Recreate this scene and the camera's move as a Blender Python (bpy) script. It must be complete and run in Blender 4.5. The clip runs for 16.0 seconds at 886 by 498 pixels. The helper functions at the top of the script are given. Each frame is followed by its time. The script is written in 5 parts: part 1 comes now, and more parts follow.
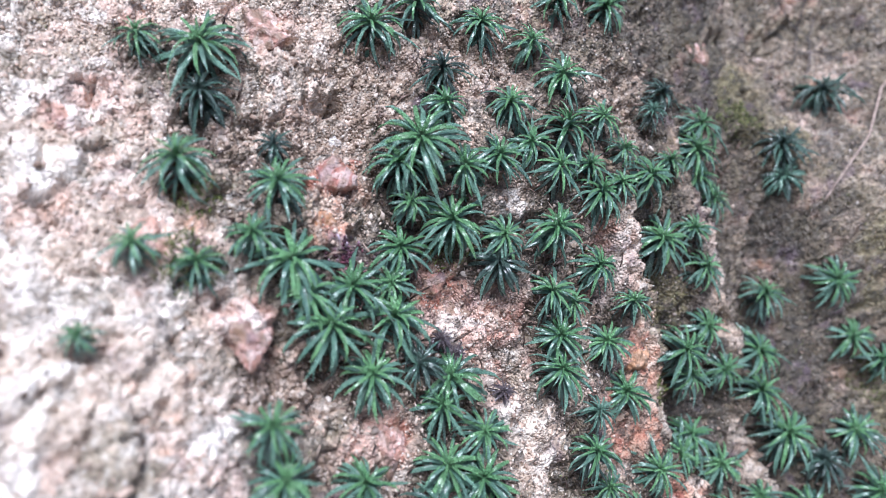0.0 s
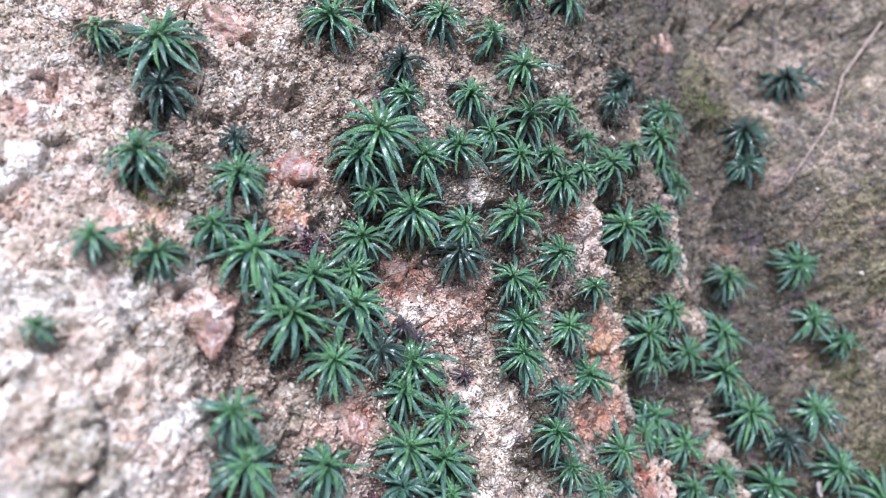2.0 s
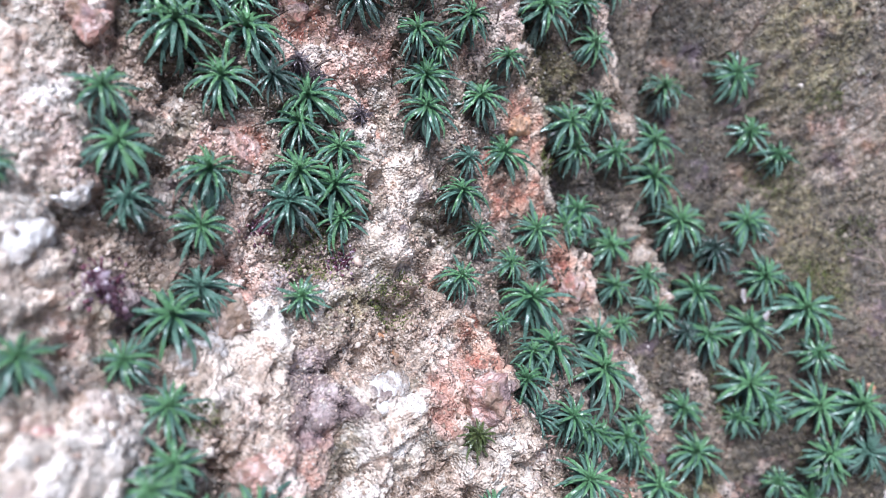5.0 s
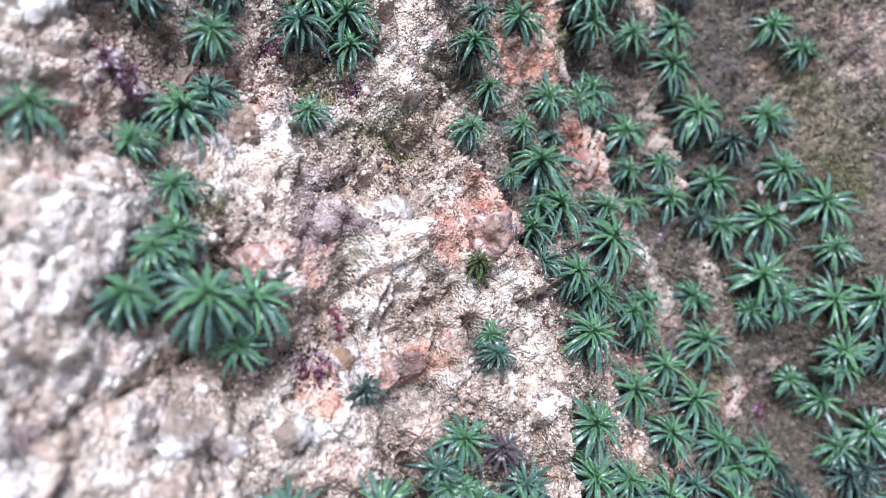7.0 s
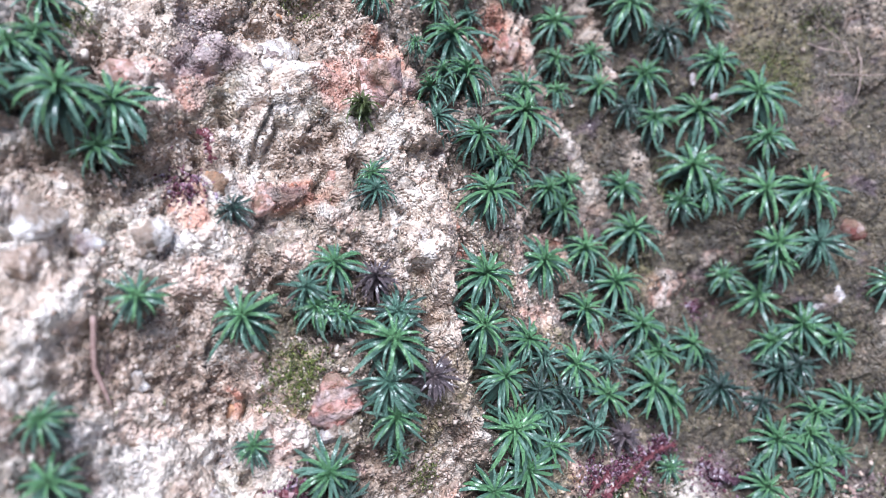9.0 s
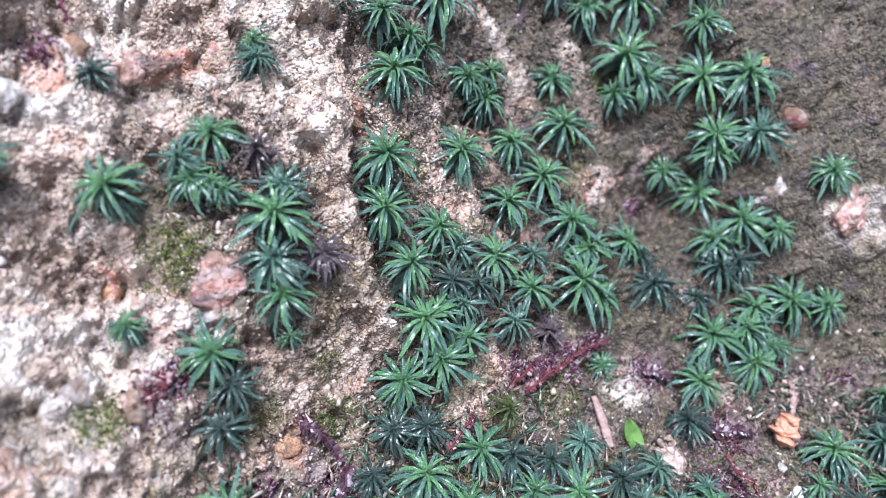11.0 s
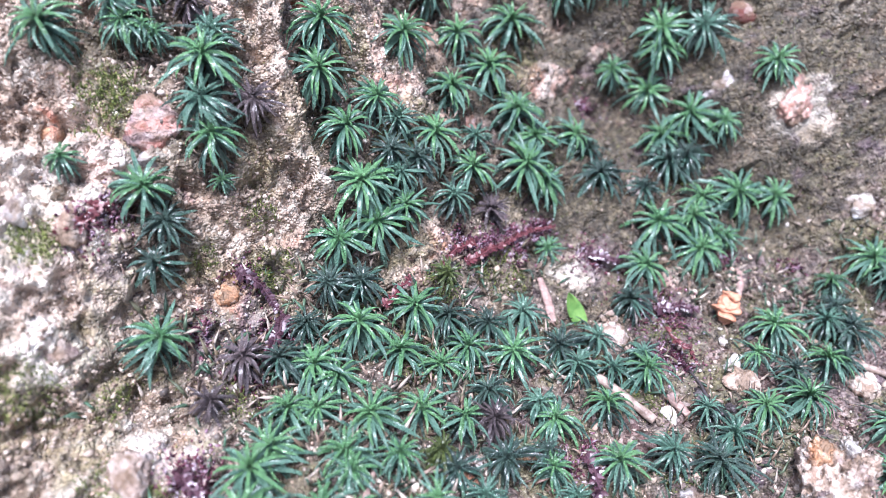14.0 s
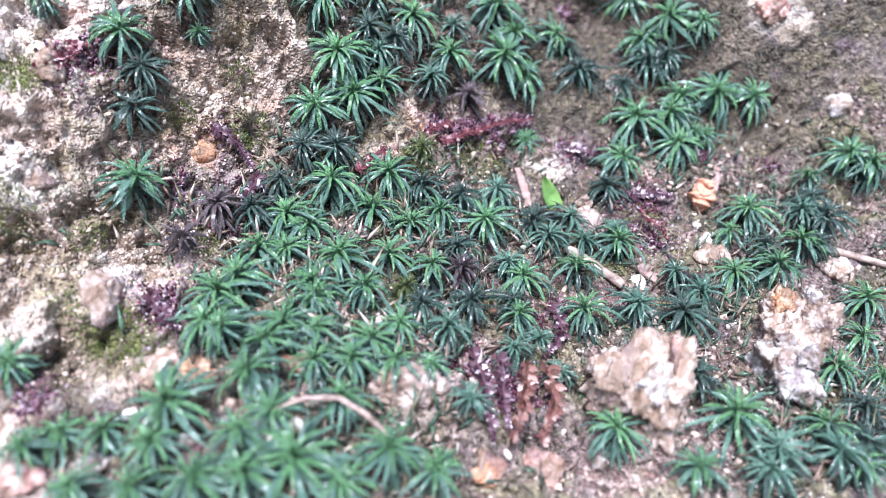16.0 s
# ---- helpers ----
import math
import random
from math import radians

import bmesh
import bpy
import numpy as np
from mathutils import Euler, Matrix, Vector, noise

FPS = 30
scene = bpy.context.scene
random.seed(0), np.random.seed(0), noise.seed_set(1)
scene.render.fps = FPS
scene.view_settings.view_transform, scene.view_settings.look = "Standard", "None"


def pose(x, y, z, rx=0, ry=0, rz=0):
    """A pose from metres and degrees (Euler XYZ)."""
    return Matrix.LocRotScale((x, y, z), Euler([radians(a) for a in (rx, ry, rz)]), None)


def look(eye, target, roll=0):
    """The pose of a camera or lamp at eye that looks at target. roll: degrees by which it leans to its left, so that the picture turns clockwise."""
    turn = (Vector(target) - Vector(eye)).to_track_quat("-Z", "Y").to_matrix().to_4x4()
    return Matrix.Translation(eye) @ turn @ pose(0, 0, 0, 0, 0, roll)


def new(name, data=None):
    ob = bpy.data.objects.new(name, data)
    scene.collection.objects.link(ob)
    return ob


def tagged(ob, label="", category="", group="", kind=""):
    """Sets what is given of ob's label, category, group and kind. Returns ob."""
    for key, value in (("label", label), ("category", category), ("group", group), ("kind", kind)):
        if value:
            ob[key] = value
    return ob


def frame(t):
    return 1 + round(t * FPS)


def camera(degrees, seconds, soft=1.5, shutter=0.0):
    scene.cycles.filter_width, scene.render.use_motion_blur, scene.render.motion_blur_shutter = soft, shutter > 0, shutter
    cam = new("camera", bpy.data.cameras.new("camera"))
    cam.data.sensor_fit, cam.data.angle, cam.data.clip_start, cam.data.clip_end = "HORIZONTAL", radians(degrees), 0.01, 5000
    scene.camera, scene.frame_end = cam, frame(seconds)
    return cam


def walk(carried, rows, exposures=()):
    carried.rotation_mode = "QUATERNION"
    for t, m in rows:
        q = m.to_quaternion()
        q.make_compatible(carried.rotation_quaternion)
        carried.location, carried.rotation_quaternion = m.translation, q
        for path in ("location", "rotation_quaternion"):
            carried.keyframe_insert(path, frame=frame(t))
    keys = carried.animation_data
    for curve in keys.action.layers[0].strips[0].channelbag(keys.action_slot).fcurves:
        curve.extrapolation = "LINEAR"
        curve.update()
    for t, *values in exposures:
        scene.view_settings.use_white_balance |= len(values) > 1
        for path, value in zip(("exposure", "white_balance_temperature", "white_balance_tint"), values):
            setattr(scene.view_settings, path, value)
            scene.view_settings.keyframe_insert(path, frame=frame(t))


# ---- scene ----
cam = camera(68.24, 16.0, soft=0.9)
cam.data.dof.use_dof, cam.data.dof.focus_distance, cam.data.dof.aperture_fstop = True, 0.15, 10.5
# seconds, place, turn
PATH = [
    (0, 0.00000, 0.00000, 0.25000, 70.000, -0.000, -0.000),
    (0.5, 0.00147, -0.00089, 0.24987, 70.286, 0.479, -0.146),
    (1, 0.00208, -0.00195, 0.25054, 70.228, 0.310, -0.561),
    (1.5, 0.00275, -0.00249, 0.25056, 70.128, 0.461, -0.585),
    (2, 0.00642, -0.00354, 0.25128, 69.050, 0.295, -0.970),
    (2.5, 0.01033, -0.00597, 0.24700, 67.955, 0.073, -1.288),
    (3, 0.00890, -0.01039, 0.23720, 66.839, 0.168, -1.510),
    (3.5, 0.01149, -0.01186, 0.22924, 65.380, 0.314, -1.649),
    (4, 0.01726, -0.01721, 0.22209, 64.943, 0.362, -1.272),
    (4.2, 0.02121, -0.01884, 0.21966, 64.832, 0.279, -1.008),
    (6.3, 0.03600, -0.03324, 0.18837, 63.774, -0.704, 2.725),
    (6.5, 0.03563, -0.03540, 0.18444, 63.584, -0.797, 2.872),
    (7, 0.03739, -0.03962, 0.17836, 63.996, -0.758, 3.373),
    (7.5, 0.04867, -0.04164, 0.17301, 63.913, -0.105, 4.069),
    (8, 0.05866, -0.04745, 0.16886, 64.167, 0.200, 4.865),
    (8.5, 0.06524, -0.05346, 0.16187, 64.922, 0.194, 5.849),
    (9, 0.07115, -0.05454, 0.14846, 64.140, 0.191, 6.083),
    (9.5, 0.07319, -0.05494, 0.14254, 62.982, 0.296, 5.554),
    (9.7, 0.07516, -0.05491, 0.14127, 62.510, 0.324, 5.373),
    (12, 0.09999, -0.05327, 0.12022, 60.884, 2.341, 5.434),
    (12.5, 0.10049, -0.05371, 0.11909, 60.901, 2.366, 5.725),
    (13, 0.10344, -0.05906, 0.11521, 60.937, 2.474, 5.831),
    (13.5, 0.10713, -0.06447, 0.11029, 61.158, 2.581, 6.148),
    (14, 0.11243, -0.07246, 0.10067, 61.479, 2.659, 6.307),
    (14.5, 0.11365, -0.07794, 0.09224, 61.735, 2.752, 6.564),
    (15, 0.11942, -0.08251, 0.08590, 61.982, 2.813, 6.907),
    (15.5, 0.12006, -0.08603, 0.07761, 62.300, 2.724, 6.944),
    (16, 0.12242, -0.09014, 0.07194, 62.357, 2.733, 7.387),
]
walk(cam, [(t, pose(*row)) for t, *row in PATH], exposures=[(0.0, 0.92, 5500, 15), (8.0, 0.96, 5500, 15), (11.0, 1.07, 5520, 16), (14.0, 1.42, 5580, 18), (16.0, 1.46, 5580, 18)])

# ---- light: an overcast sky and a broad, weak sun ----
world = bpy.data.worlds.new("sky")
scene.world = world
world.use_nodes = True
SUN_HEIGHT, SUN_TURN = 64.0, 176.0
wn = world.node_tree.nodes
sky = wn.new("ShaderNodeTexSky")
sky.sky_type, sky.sun_disc = "NISHITA", False
sky.sun_elevation, sky.sun_rotation = radians(SUN_HEIGHT), radians(SUN_TURN)
sky.dust_density = 3.0
wn["Background"].inputs["Strength"].default_value = 0.078
world.node_tree.links.new(sky.outputs["Color"], wn["Background"].inputs["Color"])
lamp = bpy.data.lights.new("sun", "SUN")
lamp.energy, lamp.angle, lamp.color = 3.45, radians(27), (1.0, 0.985, 0.96)
sun = new("sun", lamp)
sun_way = Vector((math.sin(radians(SUN_TURN)) * math.cos(radians(SUN_HEIGHT)), math.cos(radians(SUN_TURN)) * math.cos(radians(SUN_HEIGHT)), math.sin(radians(SUN_HEIGHT))))
sun.matrix_world = look(sun_way * 5, (0, 0, 0))

# ---- materials ----


def material(name):
    m = bpy.data.materials.new(name)
    m.use_nodes = True
    return m, m.node_tree.nodes, m.node_tree.links, m.node_tree.nodes["Principled BSDF"]


def noise_node(nodes, links, where, scale, detail=4.0, rough=0.55):
    n = nodes.new("ShaderNodeTexNoise")
    n.inputs["Scale"].default_value, n.inputs["Detail"].default_value, n.inputs["Roughness"].default_value = scale, detail, rough
    links.new(where, n.inputs["Vector"])
    return n.outputs["Fac"]


def cells(nodes, links, where, scale, out="Color"):
    n = nodes.new("ShaderNodeTexVoronoi")
    n.inputs["Scale"].default_value = scale
    links.new(where, n.inputs["Vector"])
    return n.outputs[out]


def ramp(nodes, links, fac, stops):
    r = nodes.new("ShaderNodeValToRGB")
    while len(r.color_ramp.elements) < len(stops):
        r.color_ramp.elements.new(0.5)
    for e, (p, c) in zip(r.color_ramp.elements, stops):
        e.position = p
        e.color = (*c, 1) if len(c) == 3 else c
    links.new(fac, r.inputs["Fac"])
    return r.outputs["Color"]


def mixed(nodes, links, fac, a, b, mode="MIX"):
    n = nodes.new("ShaderNodeMix")
    n.data_type, n.blend_type = "RGBA", mode
    for value, slot in ((fac, n.inputs[0]), (a, n.inputs[6]), (b, n.inputs[7])):
        if isinstance(value, (float, int)):
            slot.default_value = value
        elif isinstance(value, tuple):
            slot.default_value = (*value, 1)
        else:
            links.new(value, slot)
    return n.outputs[2]


def maths(nodes, links, op, a, b=0.0, c=0.0):
    n = nodes.new("ShaderNodeMath")
    n.operation = op
    for value, slot in zip((a, b, c), n.inputs):
        if isinstance(value, (float, int)):
            slot.default_value = value
        else:
            links.new(value, slot)
    return n.outputs[0]


def grey(v):
    return (v, v, v)


def bump(nodes, links, shader, height, strength, distance):
    b = nodes.new("ShaderNodeBump")
    b.inputs["Strength"].default_value, b.inputs["Distance"].default_value = strength, distance
    links.new(height, b.inputs["Height"])
    links.new(b.outputs["Normal"], shader.inputs["Normal"])


def soil_material():
    """Weathered granite soil: pale crumbling rock, brown earth, pink feldspar, algae and moss film."""
    m, nodes, links, shader = material("granite_soil")
    coord = nodes.new("ShaderNodeTexCoord").outputs["Object"]
    sep = nodes.new("ShaderNodeSeparateXYZ")
    links.new(coord, sep.inputs[0])
    u, v = sep.outputs["X"], sep.outputs["Y"]
    big = noise_node(nodes, links, coord, 38, 5)
    mid = noise_node(nodes, links, coord, 130, 5, 0.62)
    fine = noise_node(nodes, links, coord, 620, 5, 0.65)
    grit = cells(nodes, links, coord, 900)
    grit2 = cells(nodes, links, coord, 330)
    tiny = cells(nodes, links, coord, 1700)
    # crumbly brown earth, from dark humus to light sand; damp in the gully, with its shade painted in
    earth = ramp(nodes, links, mid, [(0.30, (0.085, 0.066, 0.05)), (0.45, (0.22, 0.175, 0.138)), (0.58, (0.42, 0.355, 0.30)), (0.72, (0.62, 0.56, 0.50))])
    moist_shade = ramp(nodes, links, mid, [(0.30, (0.009, 0.007, 0.004)), (0.46, (0.025, 0.021, 0.013)), (0.60, (0.062, 0.052, 0.035)), (0.75, (0.18, 0.152, 0.115))])
    gully = maths(nodes, links, "MULTIPLY_ADD", u, 16.0, maths(nodes, links, "MULTIPLY_ADD", big, 1.6, -0.95))
    # the damp and painted shade ease off on the wall beyond, above its foot
    beyond = maths(nodes, links, "MULTIPLY", maths(nodes, links, "MINIMUM", maths(nodes, links, "MAXIMUM", maths(nodes, links, "MULTIPLY_ADD", u, 11.0, -1.1), 0.0), 0.33), maths(nodes, links, "MINIMUM", maths(nodes, links, "MAXIMUM", maths(nodes, links, "MULTIPLY_ADD", v, 22.0, 0.4), 0.0), 1.0))
    gully = maths(nodes, links, "MINIMUM", gully, maths(nodes, links, "SUBTRACT", 0.62, beyond))
    earth = mixed(nodes, links, ramp(nodes, links, gully, [(0.0, grey(0.0)), (0.5, grey(1.0))]), earth, moist_shade)
    # pale rock with white quartz and pink feldspar
    pale = ramp(nodes, links, mid, [(0.32, (0.30, 0.235, 0.17)), (0.41, (0.66, 0.565, 0.465)), (0.50, (0.78, 0.70, 0.61)), (0.64, (0.86, 0.81, 0.75))])
    sepc = nodes.new("ShaderNodeSeparateColor")
    links.new(grit, sepc.inputs[0])
    sepd = nodes.new("ShaderNodeSeparateColor")
    links.new(grit2, sepd.inputs[0])
    sept = nodes.new("ShaderNodeSeparateColor")
    links.new(tiny, sept.inputs[0])
    # rock grows scarcer to the side of the gully (+u)
    place = maths(nodes, links, "MULTIPLY_ADD", u, -12.0, -0.2)
    place = maths(nodes, links, "ADD", place, maths(nodes, links, "MULTIPLY_ADD", big, 3.0, -1.5))
    band = ramp(nodes, links, maths(nodes, links, "MULTIPLY_ADD", v, 2.0, 0.5), [(0.34, grey(0.0)), (0.40, grey(0.42)), (0.66, grey(0.42)), (0.72, grey(0.0))])
    place = maths(nodes, links, "ADD", place, band)
    rocky = ramp(nodes, links, place, [(0.05, grey(0.0)), (0.6, grey(1.0))])
    bare = nodes.new("ShaderNodeAttribute")
    bare.attribute_name = "bare"
    rocky = maths(nodes, links, "MAXIMUM", rocky, maths(nodes, links, "MULTIPLY", bare.outputs["Fac"], ramp(nodes, links, mid, [(0.34, grey(0.0)), (0.5, grey(0.95))])))
    colour = mixed(nodes, links, rocky, earth, pale)
    # each clod and chunk of the weathered rock has its own mineral
    clod, chunk = nodes.new("ShaderNodeAttribute"), nodes.new("ShaderNodeAttribute")
    clod.attribute_name, chunk.attribute_name = "clod", "chunk"
    lump = maths(nodes, links, "MULTIPLY_ADD", clod.outputs["Fac"], 0.45, maths(nodes, links, "MULTIPLY", chunk.outputs["Fac"], 0.55))
    lump = maths(nodes, links, "MULTIPLY_ADD", rocky, 0.30, maths(nodes, links, "MULTIPLY_ADD", mid, 0.25, maths(nodes, links, "ADD", lump, -0.26)))
    lump = maths(nodes, links, "ADD", lump, maths(nodes, links, "MINIMUM", maths(nodes, links, "MAXIMUM", maths(nodes, links, "MULTIPLY_ADD", u, -6.0, -0.36), 0.0), 0.32))
    mineral = ramp(nodes, links, lump, [(0.0, (0.05, 0.036, 0.026)), (0.24, (0.13, 0.098, 0.066)), (0.40, (0.33, 0.262, 0.19)), (0.52, (0.56, 0.425, 0.325)), (0.62, (0.72, 0.59, 0.49)), (0.70, (0.62, 0.36, 0.27)), (0.82, (0.78, 0.69, 0.61)), (1.0, (0.87, 0.83, 0.78))])
    colour = mixed(nodes, links, ramp(nodes, links, gully, [(0.1, grey(0.72)), (0.6, grey(0.12))]), colour, mineral)
    # patches of crumbly olive brown earth between the rock
    crust = noise_node(nodes, links, coord, 30, 5, 0.68)
    crumbly = maths(nodes, links, "MULTIPLY", ramp(nodes, links, maths(nodes, links, "ADD", crust, maths(nodes, links, "MAXIMUM", maths(nodes, links, "MULTIPLY_ADD", v, -0.7, -0.03), 0.0)), [(0.48, grey(0.0)), (0.56, grey(0.85))]), maths(nodes, links, "MULTIPLY_ADD", bare.outputs["Fac"], -0.7, 1.0))
    crumb = ramp(nodes, links, maths(nodes, links, "MULTIPLY_ADD", mid, 0.7, maths(nodes, links, "MULTIPLY", chunk.outputs["Fac"], 0.35)), [(0.32, (0.045, 0.036, 0.018)), (0.46, (0.14, 0.113, 0.062)), (0.58, (0.27, 0.22, 0.135)), (0.74, (0.47, 0.40, 0.29))])
    # lighter crumb is held back in the gully to keep its painted shade
    dry = ramp(nodes, links, gully, [(0.1, grey(1.0)), (0.6, grey(0.2))])
    colour = mixed(nodes, links, maths(nodes, links, "MULTIPLY", crumbly, dry), colour, crumb)
    # ochre iron stain and algae down the bare rock edges
    stain = maths(nodes, links, "MULTIPLY", bare.outputs["Fac"], ramp(nodes, links, noise_node(nodes, links, coord, 55, 4, 0.6), [(0.46, grey(0.0)), (0.60, grey(0.8))]))
    colour = mixed(nodes, links, stain, colour, ramp(nodes, links, fine, [(0.35, (0.22, 0.115, 0.05)), (0.65, (0.58, 0.37, 0.21))]))
    # single grains of quartz, feldspar and dark mica, in two sizes
    grains = ramp(nodes, links, sepc.outputs[0], [(0.0, (0.07, 0.06, 0.055)), (0.15, (0.20, 0.165, 0.14)), (0.4, (0.46, 0.39, 0.335)), (0.62, (0.58, 0.42, 0.345)), (0.78, (0.74, 0.69, 0.63)), (1.0, (0.9, 0.88, 0.85))])
    fines = ramp(nodes, links, sept.outputs[0], [(0.0, grey(0.2)), (0.22, grey(0.66)), (0.7, grey(1.15)), (1.0, grey(1.9))])
    colour = mixed(nodes, links, maths(nodes, links, "MULTIPLY_ADD", ramp(nodes, links, gully, [(0.0, grey(0.0)), (0.6, grey(1.0))]), -0.25, 0.34), colour, grains)
    colour = mixed(nodes, links, maths(nodes, links, "MULTIPLY_ADD", rocky, -0.45, 0.85), colour, fines, "MULTIPLY")
    # pink and rust patches
    patch = noise_node(nodes, links, coord, 75, 3)
    pinkish = ramp(nodes, links, patch, [(0.56, grey(0.0)), (0.68, grey(0.6))])
    rust = ramp(nodes, links, sepd.outputs[1], [(0.0, (0.44, 0.18, 0.13)), (0.35, (0.68, 0.42, 0.34)), (0.7, (0.80, 0.62, 0.54)), (1.0, (0.66, 0.31, 0.17))])
    colour = mixed(nodes, links, maths(nodes, links, "MULTIPLY", pinkish, ramp(nodes, links, gully, [(0.2, grey(1.0)), (0.8, grey(0.15))])), colour, rust)
    # the bank's own patches: brown earth, bare pale rock, pink and rusty feldspar
    def look_of(word):
        n = nodes.new("ShaderNodeAttribute")
        n.attribute_name = word
        return n.outputs["Fac"]

    loam = ramp(nodes, links, maths(nodes, links, "MULTIPLY_ADD", sepc.outputs[2], 0.35, maths(nodes, links, "MULTIPLY", mid, 0.8)), [(0.30, (0.08, 0.052, 0.036)), (0.44, (0.245, 0.172, 0.122)), (0.58, (0.44, 0.335, 0.26)), (0.76, (0.66, 0.575, 0.50))])
    colour = mixed(nodes, links, maths(nodes, links, "MULTIPLY", look_of("earth"), 0.8), colour, loam)
    facet = maths(nodes, links, "MULTIPLY_ADD", chunk.outputs["Fac"], 0.30, maths(nodes, links, "MULTIPLY_ADD", sepd.outputs[0], 0.18, maths(nodes, links, "MULTIPLY", mid, 0.62)))
    quartz = ramp(nodes, links, facet, [(0.28, (0.22, 0.15, 0.10)), (0.37, (0.54, 0.42, 0.33)), (0.47, (0.76, 0.64, 0.54)), (0.57, (0.80, 0.71, 0.62)), (0.72, (0.88, 0.83, 0.77))])
    colour = mixed(nodes, links, maths(nodes, links, "MULTIPLY", look_of("pale"), ramp(nodes, links, facet, [(0.34, grey(0.3)), (0.50, grey(0.88))])), colour, quartz)
    rosy = ramp(nodes, links, facet, [(0.26, (0.28, 0.12, 0.085)), (0.40, (0.57, 0.31, 0.24)), (0.52, (0.74, 0.51, 0.43)), (0.68, (0.86, 0.74, 0.67))])
    colour = mixed(nodes, links, maths(nodes, links, "MULTIPLY", look_of("pink"), 0.8), colour, rosy)
    rusty = ramp(nodes, links, facet, [(0.26, (0.22, 0.05, 0.035)), (0.40, (0.48, 0.155, 0.10)), (0.52, (0.64, 0.31, 0.21)), (0.68, (0.78, 0.57, 0.45))])
    colour = mixed(nodes, links, maths(nodes, links, "MULTIPLY", look_of("rust"), 0.7), colour, rusty)
    algae = ramp(nodes, links, fine, [(0.36, (0.04, 0.036, 0.010)), (0.5, (0.15, 0.135, 0.045)), (0.64, (0.34, 0.31, 0.15))])
    colour = mixed(nodes, links, maths(nodes, links, "MULTIPLY", look_of("olive"), 0.52), colour, algae)
    lichen = ramp(nodes, links, mid, [(0.36, (0.045, 0.03, 0.04)), (0.48, (0.16, 0.11, 0.13)), (0.58, (0.40, 0.32, 0.34)), (0.70, (0.66, 0.60, 0.60))])
    colour = mixed(nodes, links, maths(nodes, links, "MULTIPLY", look_of("violet"), 0.7), colour, lichen)
    # green and olive film on the damp earth
    shift = nodes.new("ShaderNodeVectorMath")
    shift.operation = "ADD"
    shift.inputs[1].default_value = (3.1, 1.7, 0.4)
    links.new(coord, shift.inputs[0])
    damp = noise_node(nodes, links, shift.outputs[0], 60, 5, 0.6)
    wet = maths(nodes, links, "MULTIPLY_ADD", u, 0.7, damp)
    wet = maths(nodes, links, "ADD", wet, maths(nodes, links, "MAXIMUM", maths(nodes, links, "MULTIPLY_ADD", v, -0.8, -0.02), 0.0))
    film = ramp(nodes, links, wet, [(0.50, grey(0.0)), (0.68, grey(0.6))])
    olive = ramp(nodes, links, fine, [(0.36, (0.026, 0.022, 0.010)), (0.5, (0.08, 0.068, 0.036)), (0.64, (0.21, 0.18, 0.115))])
    colour = mixed(nodes, links, film, colour, olive)
    # tan rock shows along the edges that run down the slope
    ridge = maths(nodes, links, "MULTIPLY", bare.outputs["Fac"], ramp(nodes, links, mid, [(0.36, grey(0.0)), (0.52, grey(0.75))]))
    colour = mixed(nodes, links, ridge, colour, ramp(nodes, links, facet, [(0.28, (0.20, 0.14, 0.09)), (0.42, (0.46, 0.34, 0.25)), (0.56, (0.66, 0.54, 0.44)), (0.70, (0.80, 0.73, 0.65))]))
    # dark humus about the moss, deepened with painted shade; reddish litter at the foot
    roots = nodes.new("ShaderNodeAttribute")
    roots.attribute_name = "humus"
    humus_shade = ramp(nodes, links, fine, [(0.35, (0.022, 0.018, 0.012)), (0.5, (0.07, 0.055, 0.036)), (0.66, (0.17, 0.145, 0.095))])
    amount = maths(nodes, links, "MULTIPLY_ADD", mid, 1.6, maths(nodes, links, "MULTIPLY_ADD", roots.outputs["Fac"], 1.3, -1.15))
    colour = mixed(nodes, links, ramp(nodes, links, amount, [(0.05, grey(0.0)), (0.6, grey(0.82))]), colour, humus_shade)
    low = maths(nodes, links, "MULTIPLY_ADD", v, -14.0, maths(nodes, links, "MULTIPLY_ADD", big, 2.4, -2.5))
    low = maths(nodes, links, "ADD", low, maths(nodes, links, "MINIMUM", maths(nodes, links, "MULTIPLY_ADD", u, 14.0, 0.75), 0.0))
    low = maths(nodes, links, "SUBTRACT", low, look_of("pale"))
    litter = ramp(nodes, links, sepc.outputs[2], [(0.0, (0.045, 0.022, 0.025)), (0.4, (0.15, 0.08, 0.08)), (0.7, (0.31, 0.21, 0.20)), (1.0, (0.58, 0.48, 0.46))])
    litter = mixed(nodes, links, ramp(nodes, links, patch, [(0.44, grey(0.0)), (0.54, grey(0.75))]), litter, ramp(nodes, links, fine, [(0.35, (0.06, 0.07, 0.025)), (0.65, (0.24, 0.25, 0.11))]))
    litter = mixed(nodes, links, ramp(nodes, links, damp, [(0.50, grey(0.0)), (0.60, grey(0.8))]), litter, ramp(nodes, links, fine, [(0.35, (0.10, 0.075, 0.085)), (0.5, (0.22, 0.17, 0.18)), (0.65, (0.40, 0.34, 0.34))]))
    colour = mixed(nodes, links, ramp(nodes, links, low, [(0.1, grey(0.0)), (0.6, grey(0.7))]), colour, litter)
    # dark lichen and humus specks
    dark = noise_node(nodes, links, shift.outputs[0], 210, 5, 0.72)
    specks = ramp(nodes, links, dark, [(0.52, grey(0.0)), (0.63, grey(0.85))])
